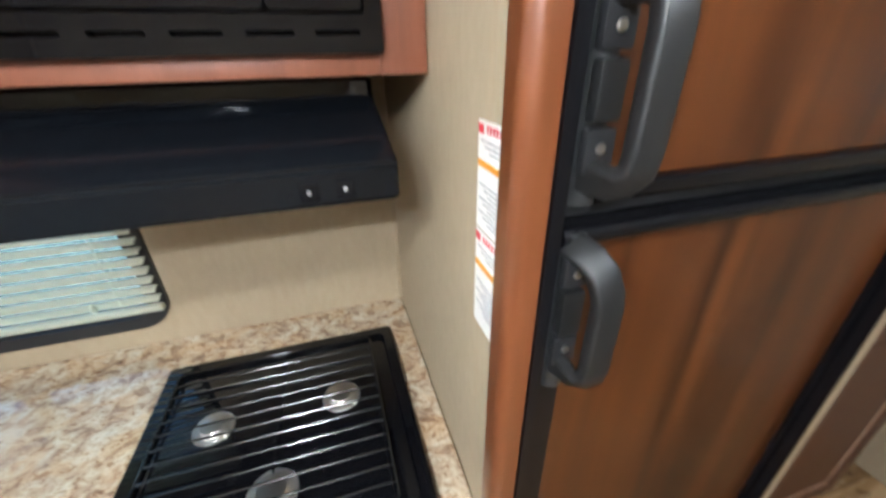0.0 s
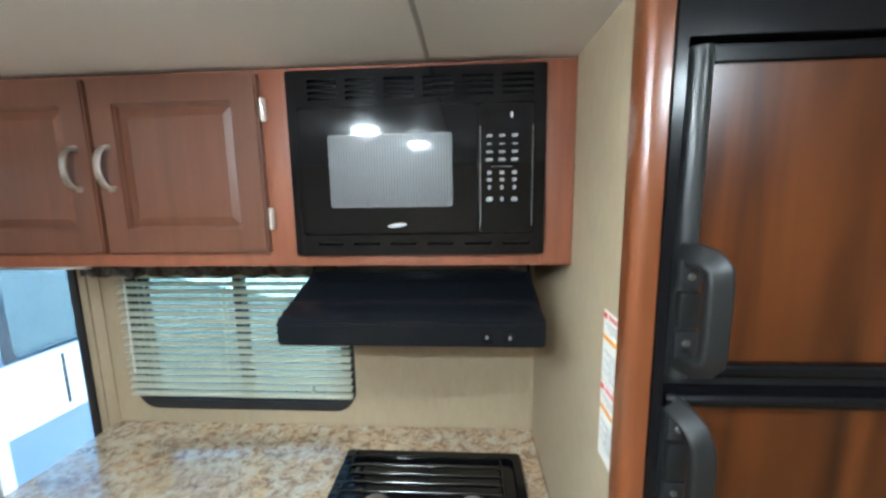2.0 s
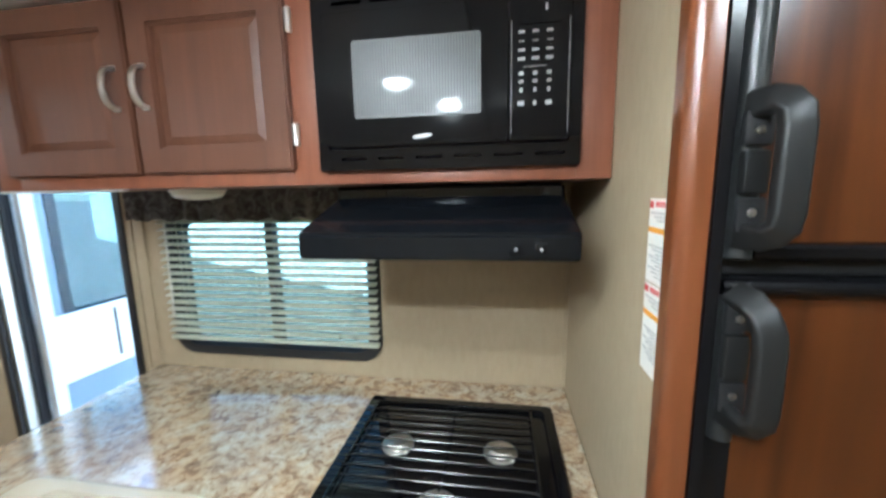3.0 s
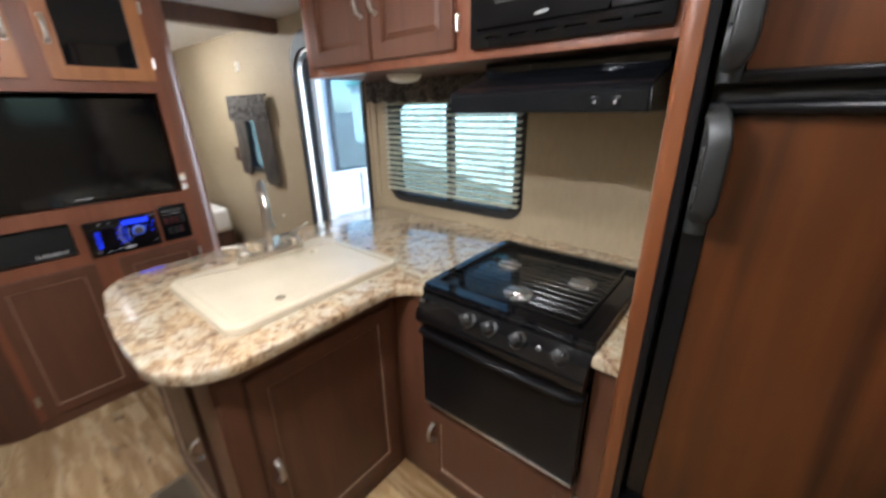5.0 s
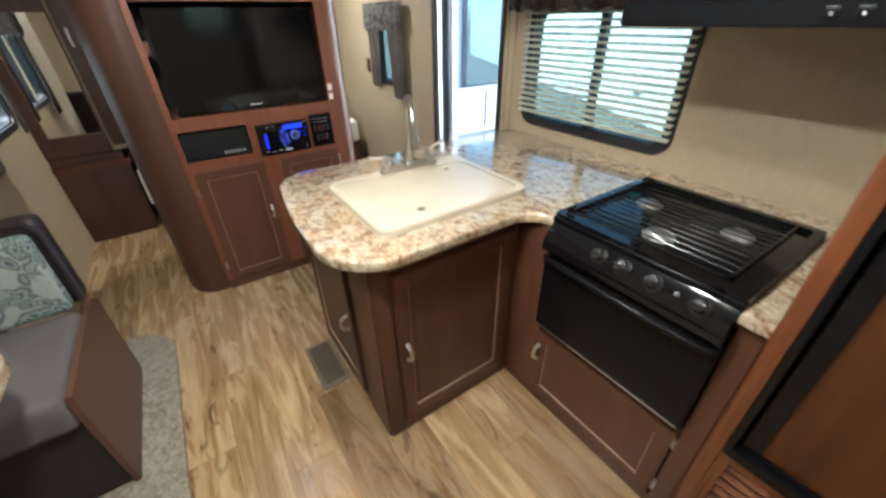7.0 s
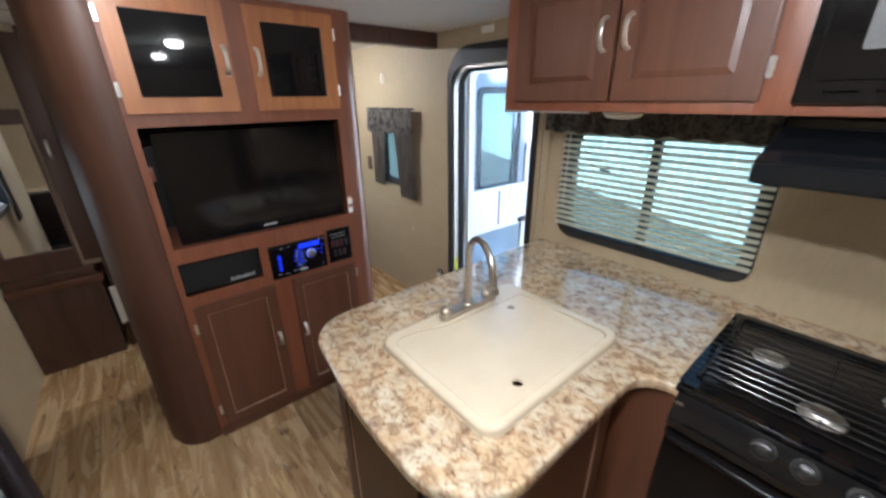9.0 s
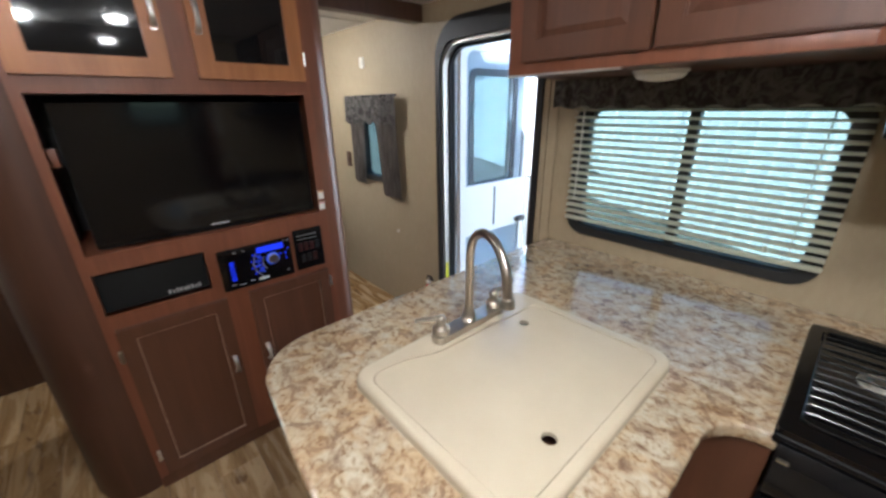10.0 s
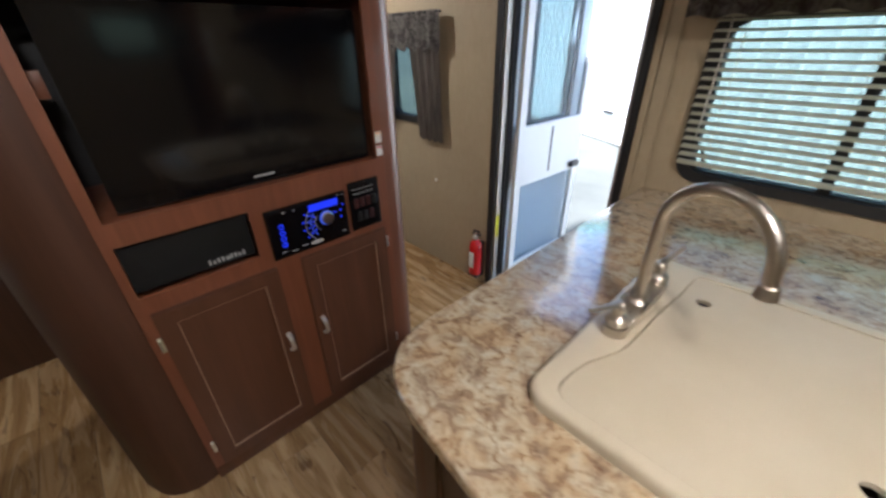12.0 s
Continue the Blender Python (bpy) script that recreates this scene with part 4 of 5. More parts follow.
# ---- upper cabinet ----
UX0, UX1, UY, UZ = -1.385, 0.1585, 0.600, 1.598
upper = thing("upper_cabinet", -0.6, 0.82, UZ, "brown cherry-stained wall cabinet with two panelled doors", "cabinet")
part("body", boxes((UX0, UX1, UY + 0.016, 1.045, UZ, UZ + 0.014), (UX0, UX1, UY + 0.016, 1.045, 2.020, 2.036), (UX0, UX0 + 0.016, UY + 0.016, 1.045, UZ + 0.014, 2.020),
                   (UX1 - 0.016, UX1, UY + 0.016, 1.045, UZ + 0.014, 2.020), (-0.500, -0.484, UY + 0.016, 1.045, UZ + 0.014, 2.020)), CAB, upper)
part("face_frame", boxes((UX0, -1.315, UY, UY + 0.016, UZ, 2.036), (-0.535, -0.452, UY, UY + 0.016, UZ, 2.036), (0.088, UX1, UY, UY + 0.016, UZ, 2.036),
                         (-1.315, -0.535, UY, UY + 0.016, UZ, 1.640), (-1.315, -0.535, UY, UY + 0.016, 2.020, 2.036), (-0.452, 0.088, UY, UY + 0.016, UZ, 1.630), (-0.452, 0.088, UY, UY + 0.016, 2.021, 2.036), bev=0.002), FRAME, upper)
part("light_rail", boxes((UX0, -1.0, UY - 0.003, UY + 0.012, UZ - 0.006, UZ - 0.0005), bev=0.002), ALU, upper, "thin pale edge strip under the cabinet")
panel_door(on_y(UY), -1.325, -0.930, 1.632, 2.026, upper, CAB, CAB, 0.060, handle=(-0.965, 1.83), bead_wood=CAB)
panel_door(on_y(UY), -0.920, -0.528, 1.632, 2.026, upper, CAB, CAB, 0.060, handle=(-0.885, 1.83), hinges=((-0.521, 1.95), (-0.521, 1.71)), bead_wood=CAB)
puck = thing("cabinet_light", -0.97, 0.80, UZ - 0.03, "round white puck light under the wall cabinet, off", "light")
part("lens", lathe((-0.97, 0.80, UZ - 0.007), (0, 0, -1), [(0.070, 0), (0.070, 0.008), (0.060, 0.018), (0.03, 0.024), (0.001, 0.026)], 28), WHITE_PLASTIC, puck)
part("base", lathe((-0.97, 0.80, UZ - 0.001), (0, 0, -1), [(0.076, 0), (0.076, 0.006), (0.070, 0.008)], 28), WHITE_PLASTIC, puck)

# ---- microwave ----
MX0, MX1, MZ0, MZ1 = -0.462, 0.092, 1.626, 2.024
mw = thing("microwave_oven", -0.185, 0.75, 1.63, "glossy black built-in microwave with trim kit and keypad", "microwave")
mf = on_y(0.592)
vent_holes, slots = [], []
for i in range(6):
    u = -0.415 + i * 0.083
    for j in range(4):
        vent_holes.append(rrect(u, u + 0.066, 1.962 + j * 0.012, 1.969 + j * 0.012, 0.003, 2))
    slots.append(rrect(u + 0.004, u + 0.062, 1.648, 1.654, 0.0025, 2))
part("trim_frame", slab(mf, rrect(MX0, MX1, MZ0, MZ1, 0.006, 4), -0.008, 0.010, [rrect(-0.440, 0.070, 1.672, 1.948, 0.006, 4)] + vent_holes + slots), BLACK, mw, "black plastic trim frame with vent slots")
part("cavity", boxes((-0.45, 0.08, 0.618, 0.98, 1.64, 1.655), (-0.45, 0.08, 0.618, 0.98, 1.955, 2.015), (-0.445, 0.075, 0.605, 0.96, 1.664, 1.955)), BLACK_MATT, mw)
dr = part("door", slab(mf, rrect(-0.436, -0.052, 1.676, 1.944, 0.008, 4), 0.0, 0.018), BLACK, mw, "glossy black microwave door")
part("door_window", slab(mf, rrect(-0.372, -0.105, 1.733, 1.888, 0.006, 3), 0.0182, 0.0195), mat("microwave_window", (0.075, 0.074, 0.072), 0.40, coat=0.25), dr, "grey perforated window")
WIN = bpy.data.materials["microwave_window"].node_tree.nodes["Principled BSDF"]
WIN.inputs["Coat Roughness"].default_value = 0.06
bm = bmesh.new()
for i in range(44):
    u = -0.369 + i * 0.006
    slab(mf, rrect(u, u + 0.0022, 1.737, 1.884, 0.0004, 1), 0.0196, 0.0201, bm=bm)
tagged(part("window_mesh", bm, BLACK_MATT, dr), kind="stuff")
bm = slab(mf, [(-0.227 + 0.021 * math.cos(radians(15 * i)), 1.693 + 0.0045 * math.sin(radians(15 * i)) + 0.002 * math.cos(radians(15 * i))) for i in range(24)], 0.0182, 0.0196)
part("door_badge", bm, SILVER_INK, dr, "small silver oval badge")
cp = part("keypad", slab(mf, rrect(-0.049, 0.066, 1.676, 1.944, 0.008, 4), 0.0, 0.018), BLACK, mw, "glossy black control panel")
for u in (-0.046, 0.0635):
    part("edge_line", slab(mf, rrect(u, u + 0.0012, 1.69, 1.90, 0.0004, 1), 0.0182, 0.0188), KEY_INK, cp)
part("display", slab(mf, rrect(-0.030, 0.050, 1.892, 1.925, 0.003, 3), 0.0182, 0.0192), DARK_GLASS, cp)
for j, (v, hw, hh) in enumerate(((1.879, 0.0060, 0.0026), (1.862, 0.0055, 0.0012), (1.846, 0.0065, 0.0024), (1.830, 0.0070, 0.0030), (1.803, 0.0046, 0.0036),
                                 (1.788, 0.0046, 0.0032), (1.772, 0.0030, 0.0042), (1.747, 0.0062, 0.0044))):
    for i in range(3):
        u, w = -0.026 + i * 0.0265, hw * (0.5 if (i, j) == (1, 7) else 1.0)
        part("key", slab(mf, rrect(u - w, u + w, v - hh, v + hh, 0.001, 2), 0.0182, 0.0188), KEY_INK, cp)
part("key_rule", slab(mf, rrect(-0.022, 0.022, 1.8145, 1.8158, 0.0004, 1), 0.0182, 0.0188), KEY_INK, cp)
part("status_mark", slab(mf, rrect(0.018, 0.022, 1.914, 1.926, 0.001, 1), 0.0193, 0.0198), KEY_INK, cp)

# ---- refrigerator ----
RX0, RX1, RY = 0.212, 0.890, 0.300
post = tagged(part("trim_post", slab(on_z(0), rrect(0.155, 0.1915, 0.287, 0.330, (0.018, 0.003, 0.004, 0.004), 8), 0.0, 2.038), POST_WOOD), "polished cherry-stained rounded post beside the refrigerator", "post", kind="structure")
fr = thing("refrigerator", 0.55, 0.62, 0.46, "two-door refrigerator with wood panel fronts and black frames", "refrigerator")
part("cabinet_box", box(0.214, 0.888, 0.345, 0.98, 0.462, 2.0), BLACK_MATT, fr)
part("mounting_frame", slab(on_y(0.330), rrect(0.1920, 0.903, 0.520, 2.030, 0.004, 3), 0.0, 0.046, [rrect(0.2065, 0.894, 0.545, 1.952, 0.003, 3)]), BLACK_SATIN, fr, "black flange round the refrigerator")
part("vent_panel", boxes((0.216, 0.894, 0.308, 0.322, 1.958, 2.028), bev=0.004), BLACK_SATIN, fr)


def sweep_bar(pts, wide, deep, r=0.006):
    """A rounded flat bar along a path; wide lies in the x-z plane, deep stands towards -y."""
    own = bmesh.new()
    prof = rrect(-wide / 2, wide / 2, -deep / 2, deep / 2, r, 3)
    pts, rings = [Vector(p) for p in pts], []
    for i, p in enumerate(pts):
        t = (pts[min(i + 1, len(pts) - 1)] - pts[max(i - 1, 0)]).normalized()
        flat = Vector((t.x, 0, t.z)).normalized()
        n = Vector((flat.z, 0, -flat.x))
        o = t.cross(n)
        rings.append([own.verts.new(p + a * n + b * o) for a, b in prof])
    k = len(prof)
    for a, b in zip(rings, rings[1:]):
        for q in range(k):
            own.faces.new((a[q], a[(q + 1) % k], b[(q + 1) % k], b[q]))
    own.faces.new(rings[0])
    own.faces.new(rings[-1])
    return own


def fridge_door(z0, z1, handle_z, slant=0.0):
    d = part("door", box(RX0 + 0.004, RX1, 0.318, 0.345, z0, z1, 0.006), BLACK_SATIN, fr, "refrigerator door in a black frame")
    f = on_y(0.318)
    part("panel", slab(f, rrect(0.252, RX1 - 0.018, z0 + 0.022, z1 - 0.022, 0.004, 3), 0.0005, 0.004), FRIDGE_WOOD, d, "glossy cherry wood-grain panel")
    part("edge_frame", slab(f, rrect(RX0 + 0.004, RX1, z0, z1, 0.006, 3), 0.0, 0.012, [rrect(0.2505, RX1 - 0.016, z0 + 0.020, z1 - 0.020, 0.004, 3)]), BLACK_SATIN, d)
    col = prism(rrect(0.2165, 0.2505, 0.290, 0.317, (0.018, 0.018, 0.003, 0.003), 8), "z", max(z0 + 0.004, handle_z[0] - 0.03), z1 - 0.004)
    part("grip_column", col, COLUMN, d, "grey rounded grip column")
    a, b = handle_z
    path = [(0.230, 0.297, b - 0.010), (0.235, 0.270, b - 0.010 - slant * 0.2), (0.240, 0.257, b - 0.014 - slant * 0.5), (0.245, 0.249, b - 0.024 - slant), (0.246, 0.247, b - 0.042 - slant)]
    path += [(0.246, 0.247, b - 0.08 - slant), (0.246, 0.247, a + 0.08), (0.246, 0.247, a + 0.042), (0.245, 0.249, a + 0.026), (0.240, 0.257, a + 0.016), (0.235, 0.270, a + 0.012), (0.230, 0.297, a + 0.012)]
    h = part("handle", sweep_bar(path, 0.033, 0.018, 0.005), GREY_PLASTIC, d, "dark grey looped handle")
    part("latch_block", boxes((0.219, 0.247, 0.280, 0.296, a + 0.062, b - 0.062), bev=0.005), GREY_PLASTIC, h)
    part("end_block", boxes((0.218, 0.250, 0.284, 0.296, a + 0.016, a + 0.058), bev=0.005), BLACK_MATT, h)
    part("end_block", boxes((0.218, 0.250, 0.284, 0.296, b - 0.058, b - 0.016), bev=0.005), BLACK_MATT, h)
    for zz in (a + 0.040, b - 0.040):
        part("screw", lathe((0.233, 0.2842, zz), (0, -1, 0), [(0.005, 0), (0.005, 0.002), (0.003, 0.003)], 10), CHROME, h)
    return d


fridge_door(1.484, 1.948, (1.506, 1.682))
fridge_door(0.537, 1.460, (1.268, 1.453), 0.022)
part("door_gap_bar", box(0.222, 0.888, 0.326, 0.340, 1.4615, 1.4825, 0.003), BLACK_MATT, fr)
# rounded rails of the two doors that meet at the gap
part("top_rail", prism(rrect(0.292, 0.317, 1.4395, 1.4605, (0.010, 0.002, 0.002, 0.011), 6), "x", 0.217, 0.8895), BLACK_SATIN, fr, "rounded black rail along the door edge")
part("bottom_rail", prism(rrect(0.300, 0.317, 1.4845, 1.5050, (0.006, 0.002, 0.002, 0.006), 6), "x", 0.2515, 0.8895), BLACK_SATIN, fr, "rounded black rail along the door edge")

lou = thing("vent_louvre", 0.55, 0.33, 0.06, "cherry-stained slatted vent panel under the refrigerator", "louvre")
part("frame", slab(on_y(0.330), rrect(0.1870, 0.903, 0.145, 0.519, 0.003, 3), 0.0, 0.038, [rrect(0.2165, 0.880, 0.200, 0.490, 0.004, 3)]), POST_WOOD, lou)
part("lower_panel", slab(on_y(0.330), rrect(0.190, 0.903, 0.004, 0.140, 0.003, 3), 0.0, 0.034), POST_WOOD, lou)
part("backing", box(0.19, 0.90, 0.331, 0.338, 0.01, 0.515), BLACK_MATT, lou)
for i in range(8):
    z = 0.203 + i * 0.0358
    part("slat", prism([(0.306, z), (0.298, z + 0.004), (0.295, z + 0.010), (0.299, z + 0.016), (0.316, z + 0.030), (0.320, z + 0.028), (0.312, z)], "x", 0.2168, 0.8797, bev=0.0012), POST_WOOD, lou)
wall_fridge = tagged(part("wall_fridge_end", box(0.905, 0.985, 0.300, 1.05, 0, CEILING), WALL), "tan vinyl-covered end wall beside the refrigerator", "wall", kind="structure")
pantry = thing("pantry_cabinet", 1.35, 0.6, 0, "tall brown cherry-stained pantry cabinet", "cabinet")
part("body", box(0.987, 1.72, 0.40, 1.045, 0.0, 2.03), CAB, pantry)
panel_door(on_y(0.40), 1.02, 1.69, 0.08, 1.0, pantry, CAB, CAB, 0.06)
panel_door(on_y(0.40), 1.02, 1.69, 1.02, 2.0, pantry, CAB, CAB, 0.06)

# warning labels on the partition
lx = lambda u, v, d: (0.160 - d, u, v)
for z0, z1 in ((1.438, 1.562), (1.296, 1.435)):
    lab = thing("warning_label", 0.149, 0.33, z0, "white paper safety label with red and orange bands", "label")
    part("sheet", slab(lx, rrect(0.312, 0.392, z0, z1, 0.002, 2), 0.0003, 0.0012), PAPER, lab)
    part("red_mark", box(0.1584, 0.1588, 0.377, 0.391, z1 - 0.014, z1 - 0.004), RED, lab)
    part("red_mark", box(0.1584, 0.1588, 0.313, 0.327, z1 - 0.012, z1 - 0.002), RED, lab)
    part("red_lettering", boxes(*[(0.1584, 0.1588, 0.332 + 0.008 * i, 0.337 + 0.008 * i, z1 - 0.012, z1 - 0.004) for i in range(5)]), RED, lab)
    part("orange_band", box(0.1584, 0.1588, 0.313, 0.391, z1 - 0.050, z1 - 0.042), ORANGE, lab)
    tagged(part("small_print", boxes(*[(0.1584, 0.1588, 0.318, 0.385 - 0.012 * (i % 3), z1 - 0.022 - 0.0055 * i - 0.032 * (i > 2), z1 - 0.0195 - 0.0055 * i - 0.032 * (i > 2)) for i in range(12)]), GREY_INK, lab), kind="stuff")

# ---- television cabinet ----
TX = -2.135
tvc = thing("tv_cabinet", -2.6, -0.25, 0, "floor-to-ceiling cherry-stained media cabinet with rounded corners", "cabinet")
tf = on_x(TX)
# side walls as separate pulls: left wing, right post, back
# the wing turns from the light, so its wood is painted darker
part("left_wing", slab(on_z(0), [(TX - 0.012, -0.640), (TX - 0.012, -0.648)] + arc(TX - 0.16, -0.70, 0.148, 20, -72, 9) + [(-2.30, -0.862), (-2.88, -0.862), (-2.88, -0.830), (-2.56, -0.830), (-2.56, -0.640)], 0.0, 2.038), SHADED_WING, tvc, "curved side of the cabinet, its shade put into the wood colour")
part("right_post", slab(on_z(0), [(TX - 0.012, 0.205), (-2.56, 0.205), (-2.56, 0.330)] + arc(TX - 0.078, 0.252, 0.078, 90, 0, 9) + [(TX, 0.222)], 0.0, 2.038), GLOSSY_POST, tvc, "rounded cherry-stained corner post")
part("back", box(-2.565, -2.545, -0.640, 0.205, 0.0, 2.038), BLACK_MATT, tvc)
for sz in (1.032, 0.772, 1.560):
    part("shelf", box(-2.545, TX - 0.013, -0.638, 0.203, sz, sz + 0.018), FRAME, tvc)
ff = slab(tf, rrect(-0.655, 0.222, 0.0, 2.038, 0.002, 2), -0.012, 0.0,
          [rrect(-0.628, 0.190, 1.052, 1.556, 0.003, 2), rrect(-0.632, -0.300, 0.825, 0.985, 0.003, 2)])
part("face_frame", ff, FRAME, tvc)
part("base_board", boxes((TX, TX + 0.004, -0.652, 0.220, 0.0, 0.055), bev=0.001), CAB, tvc)
panel_door(tf, -0.625, -0.262, 0.065, 0.770, tvc, CAB, CAB, 0.050, handle=(-0.288, 0.46), hinges=((-0.632, 0.66), (-0.632, 0.17)), raised=False)
panel_door(tf, -0.175, 0.188, 0.065, 0.770, tvc, CAB, CAB, 0.050, handle=(-0.150, 0.46), hinges=((0.195, 0.70), (0.195, 0.17)), raised=False)
for a, b, hu, hg in ((-0.640, -0.255, -0.278, -0.647), (-0.178, 0.200, -0.155, 0.207)):
    w = 0.055
    d = part("glass_door", slab(tf, rrect(a, b, 1.606, 2.010, 0.004, 3), 0.001, 0.019, [rrect(a + w, b - w, 1.606 + w, 2.010 - w, 0.003, 3)]), HONEY, tvc, "honey-coloured wood frame door with dark glass")
    part("pane", slab(tf, rrect(a + w - 0.004, b - w + 0.004, 1.606 + w - 0.004, 2.010 - w + 0.004, 0.002, 2), 0.004, 0.008), DARK_GLASS, d, "smoked dark glass")
    part("bead", slab(tf, rrect(a + w - 0.006, b - w + 0.006, 1.606 + w - 0.006, 2.010 - w + 0.006, 0.003, 2), 0.0085, 0.0205, [rrect(a + w + 0.002, b - w - 0.002, 1.606 + w + 0.002, 2.010 - w - 0.002, 0.002, 2)]), HONEY, d)
    pull(on_x(TX + 0.019), hu, 1.80, d)
    for hv in (1.93, 1.69):
        hinge(on_x(TX + 0.004), hg, hv, d)

tv = thing("television", -2.2, -0.2, 1.052, "flat black television switched off in the cabinet recess", "television")
tvf = lambda u, v, d: (-2.172 + d, u, v)
part("casing", slab(tvf, rrect(-0.592, 0.178, 1.060, 1.530, 0.008, 3), -0.045, 0.0), BLACK, tv)
part("bezel", slab(tvf, rrect(-0.592, 0.178, 1.060, 1.530, 0.008, 3), 0.0, 0.004, [rrect(-0.578, 0.164, 1.094, 1.517, 0.003, 3)]), BLACK, tv)
part("screen", slab(tvf, rrect(-0.578, 0.164, 1.094, 1.517, 0.003, 3), 0.0004, 0.0012), SCREEN, tv, "dark glossy screen")
part("badge", slab(tvf, rrect(-0.245, -0.180, 1.074, 1.081, 0.002, 2), 0.0042, 0.005), SILVER_INK, tv)
part("stand", box(-2.30, -2.18, -0.33, -0.07, 1.0505, 1.0600, 0.002), BLACK_MATT, tv)
cable = thing("tv_cable", -2.2, -0.6, 1.36, "short red-brown cable and socket beside the television", "cable")
part("socket", box(-2.26, -2.235, -0.637, -0.608, 1.335, 1.395, 0.003), FRAME, cable)

nook = thing("speaker_bar", -2.16, -0.46, 0.826, "black mesh speaker panel with a silver badge", "speaker")
part("grille", box(-2.185, -2.170, -0.631, -0.301, 0.8265, 0.983, 0.003), SPEAKER, nook)
bm = bmesh.new()
for i in range(9):
    u = -0.44 + i * 0.0125
    slab(on_x(-2.170), rrect(u, u + 0.008 + 0.003 * (i == 4), 0.836, 0.854 - 0.005 * (i % 3 == 1), 0.001, 1), 0.0003, 0.0012, bm=bm)
part("badge", bm, SILVER_INK, nook, "row of small silver marks")

radio = thing("car_stereo", -2.14, -0.11, 0.80, "black stereo head unit with blue lit display and silver knob", "stereo")
part("faceplate", box(TX + 0.0005, TX + 0.014, -0.262, 0.030, 0.795, 0.972, 0.005), BLACK, radio)
rf = on_x(TX + 0.014)
part("display", slab(rf, rrect(-0.115, -0.005, 0.930, 0.955, 0.002, 2), 0.0003, 0.001), BLUE_GLOW, radio, "blue lit display")
kc = (-0.055, 0.893)
part("knob", lathe((TX + 0.0142, *kc), (1, 0, 0), [(0.022, 0), (0.022, 0.010), (0.019, 0.014), (0.001, 0.0145)], 24), CHROME, radio, "silver volume knob")
part("knob_ring", slab(rf, circle(*kc, 0.0265, 28), 0.0003, 0.002, [circle(*kc, 0.0225, 28)]), RING_GLOW, radio, "blue lit ring")
for i in range(3):
    rr = 0.040 + i * 0.018
    pts = [(kc[0] + rr * math.cos(radians(a)) - 0.004, kc[1] - 0.008 + rr * math.sin(radians(a))) for a in range(140, 231, 15)]
    part("key_arc", tube([rf(u, v, 0.001) for u, v in pts], 0.0013, 6), RING_GLOW if i % 2 else SILVER_INK, radio)
    for a in (150, 170, 190, 210):
        u, v = kc[0] + (rr + 0.009) * math.cos(radians(a)) - 0.004, kc[1] - 0.008 + (rr + 0.009) * math.sin(radians(a))
        part("key", slab(rf, circle(u, v, 0.0035, 10), 0.0003, 0.002), BLUE_GLOW, radio)
for i in range(4):
    part("side_key", slab(rf, circle(-0.218, 0.910 - i * 0.022, 0.009, 14), 0.0003, 0.002, [circle(-0.218, 0.910 - i * 0.022, 0.0055, 14)]), BLUE_GLOW, radio)
for u, v in ((0.002, 0.905), (0.002, 0.880), (-0.02, 0.905), (0.014, 0.925)):
    part("dot_key", slab(rf, circle(u, v, 0.0035, 10), 0.0003, 0.0015), BLUE_GLOW, radio)
for u, v, w in ((-0.20, 0.955, 0.012), (-0.165, 0.955, 0.01), (0.0, 0.962, 0.01), (0.018, 0.960, 0.008), (-0.225, 0.818, 0.02), (-0.19, 0.812, 0.024), (0.005, 0.822, 0.012), (-0.15, 0.818, 0.022)):
    part("mark", slab(rf, rrect(u - w / 2, u + w / 2, v - 0.0015, v + 0.0015, 0.0005, 1), 0.0003, 0.001), SILVER_INK, radio)
part("badge", slab(rf, [(-0.105 + 0.024 * math.cos(radians(15 * i)), 0.815 + 0.007 * math.sin(radians(15 * i))) for i in range(24)], 0.0003, 0.002), SILVER_INK, radio)

sw = thing("switch_panel", -2.13, 0.11, 0.80, "black panel with two rows of small rocker switches", "switch panel")
part("plate", box(TX + 0.0005, TX + 0.010, 0.046, 0.180, 0.798, 0.990, 0.006), BLACK_SATIN, sw)
for i in range(7):
    r, k = divmod(i, 4)
    u, v = 0.072 + k * 0.026 + 0.010 * r, 0.908 - r * 0.055
    part("rocker", box(TX + 0.010, TX + 0.018, u - 0.009, u + 0.009, v - 0.019, v + 0.019, 0.003), DARK_RED if i in (0, 1, 2, 6) else GREY_PLASTIC, sw)
part("legend", boxes(*[(TX + 0.0101, TX + 0.0108, 0.062 + 0.016 * i, 0.072 + 0.016 * i, 0.960, 0.963) for i in range(6)], (TX + 0.0101, TX + 0.0108, 0.065, 0.15, 0.943, 0.945)), GREY_INK, sw)
for v0, v1, mm in ((1.110, 1.150, ORANGE), (1.062, 1.098, RED)):
    lb = thing("small_label", TX, 0.205, v0, "small white paper label with a coloured band", "label")
    part("sheet", box(TX + 0.0003, TX + 0.001, 0.192, 0.219, v0, v1), PAPER, lb)
    part("band", box(TX + 0.0011, TX + 0.0014, 0.193, 0.218, v1 - 0.007, v1 - 0.003), mm, lb)

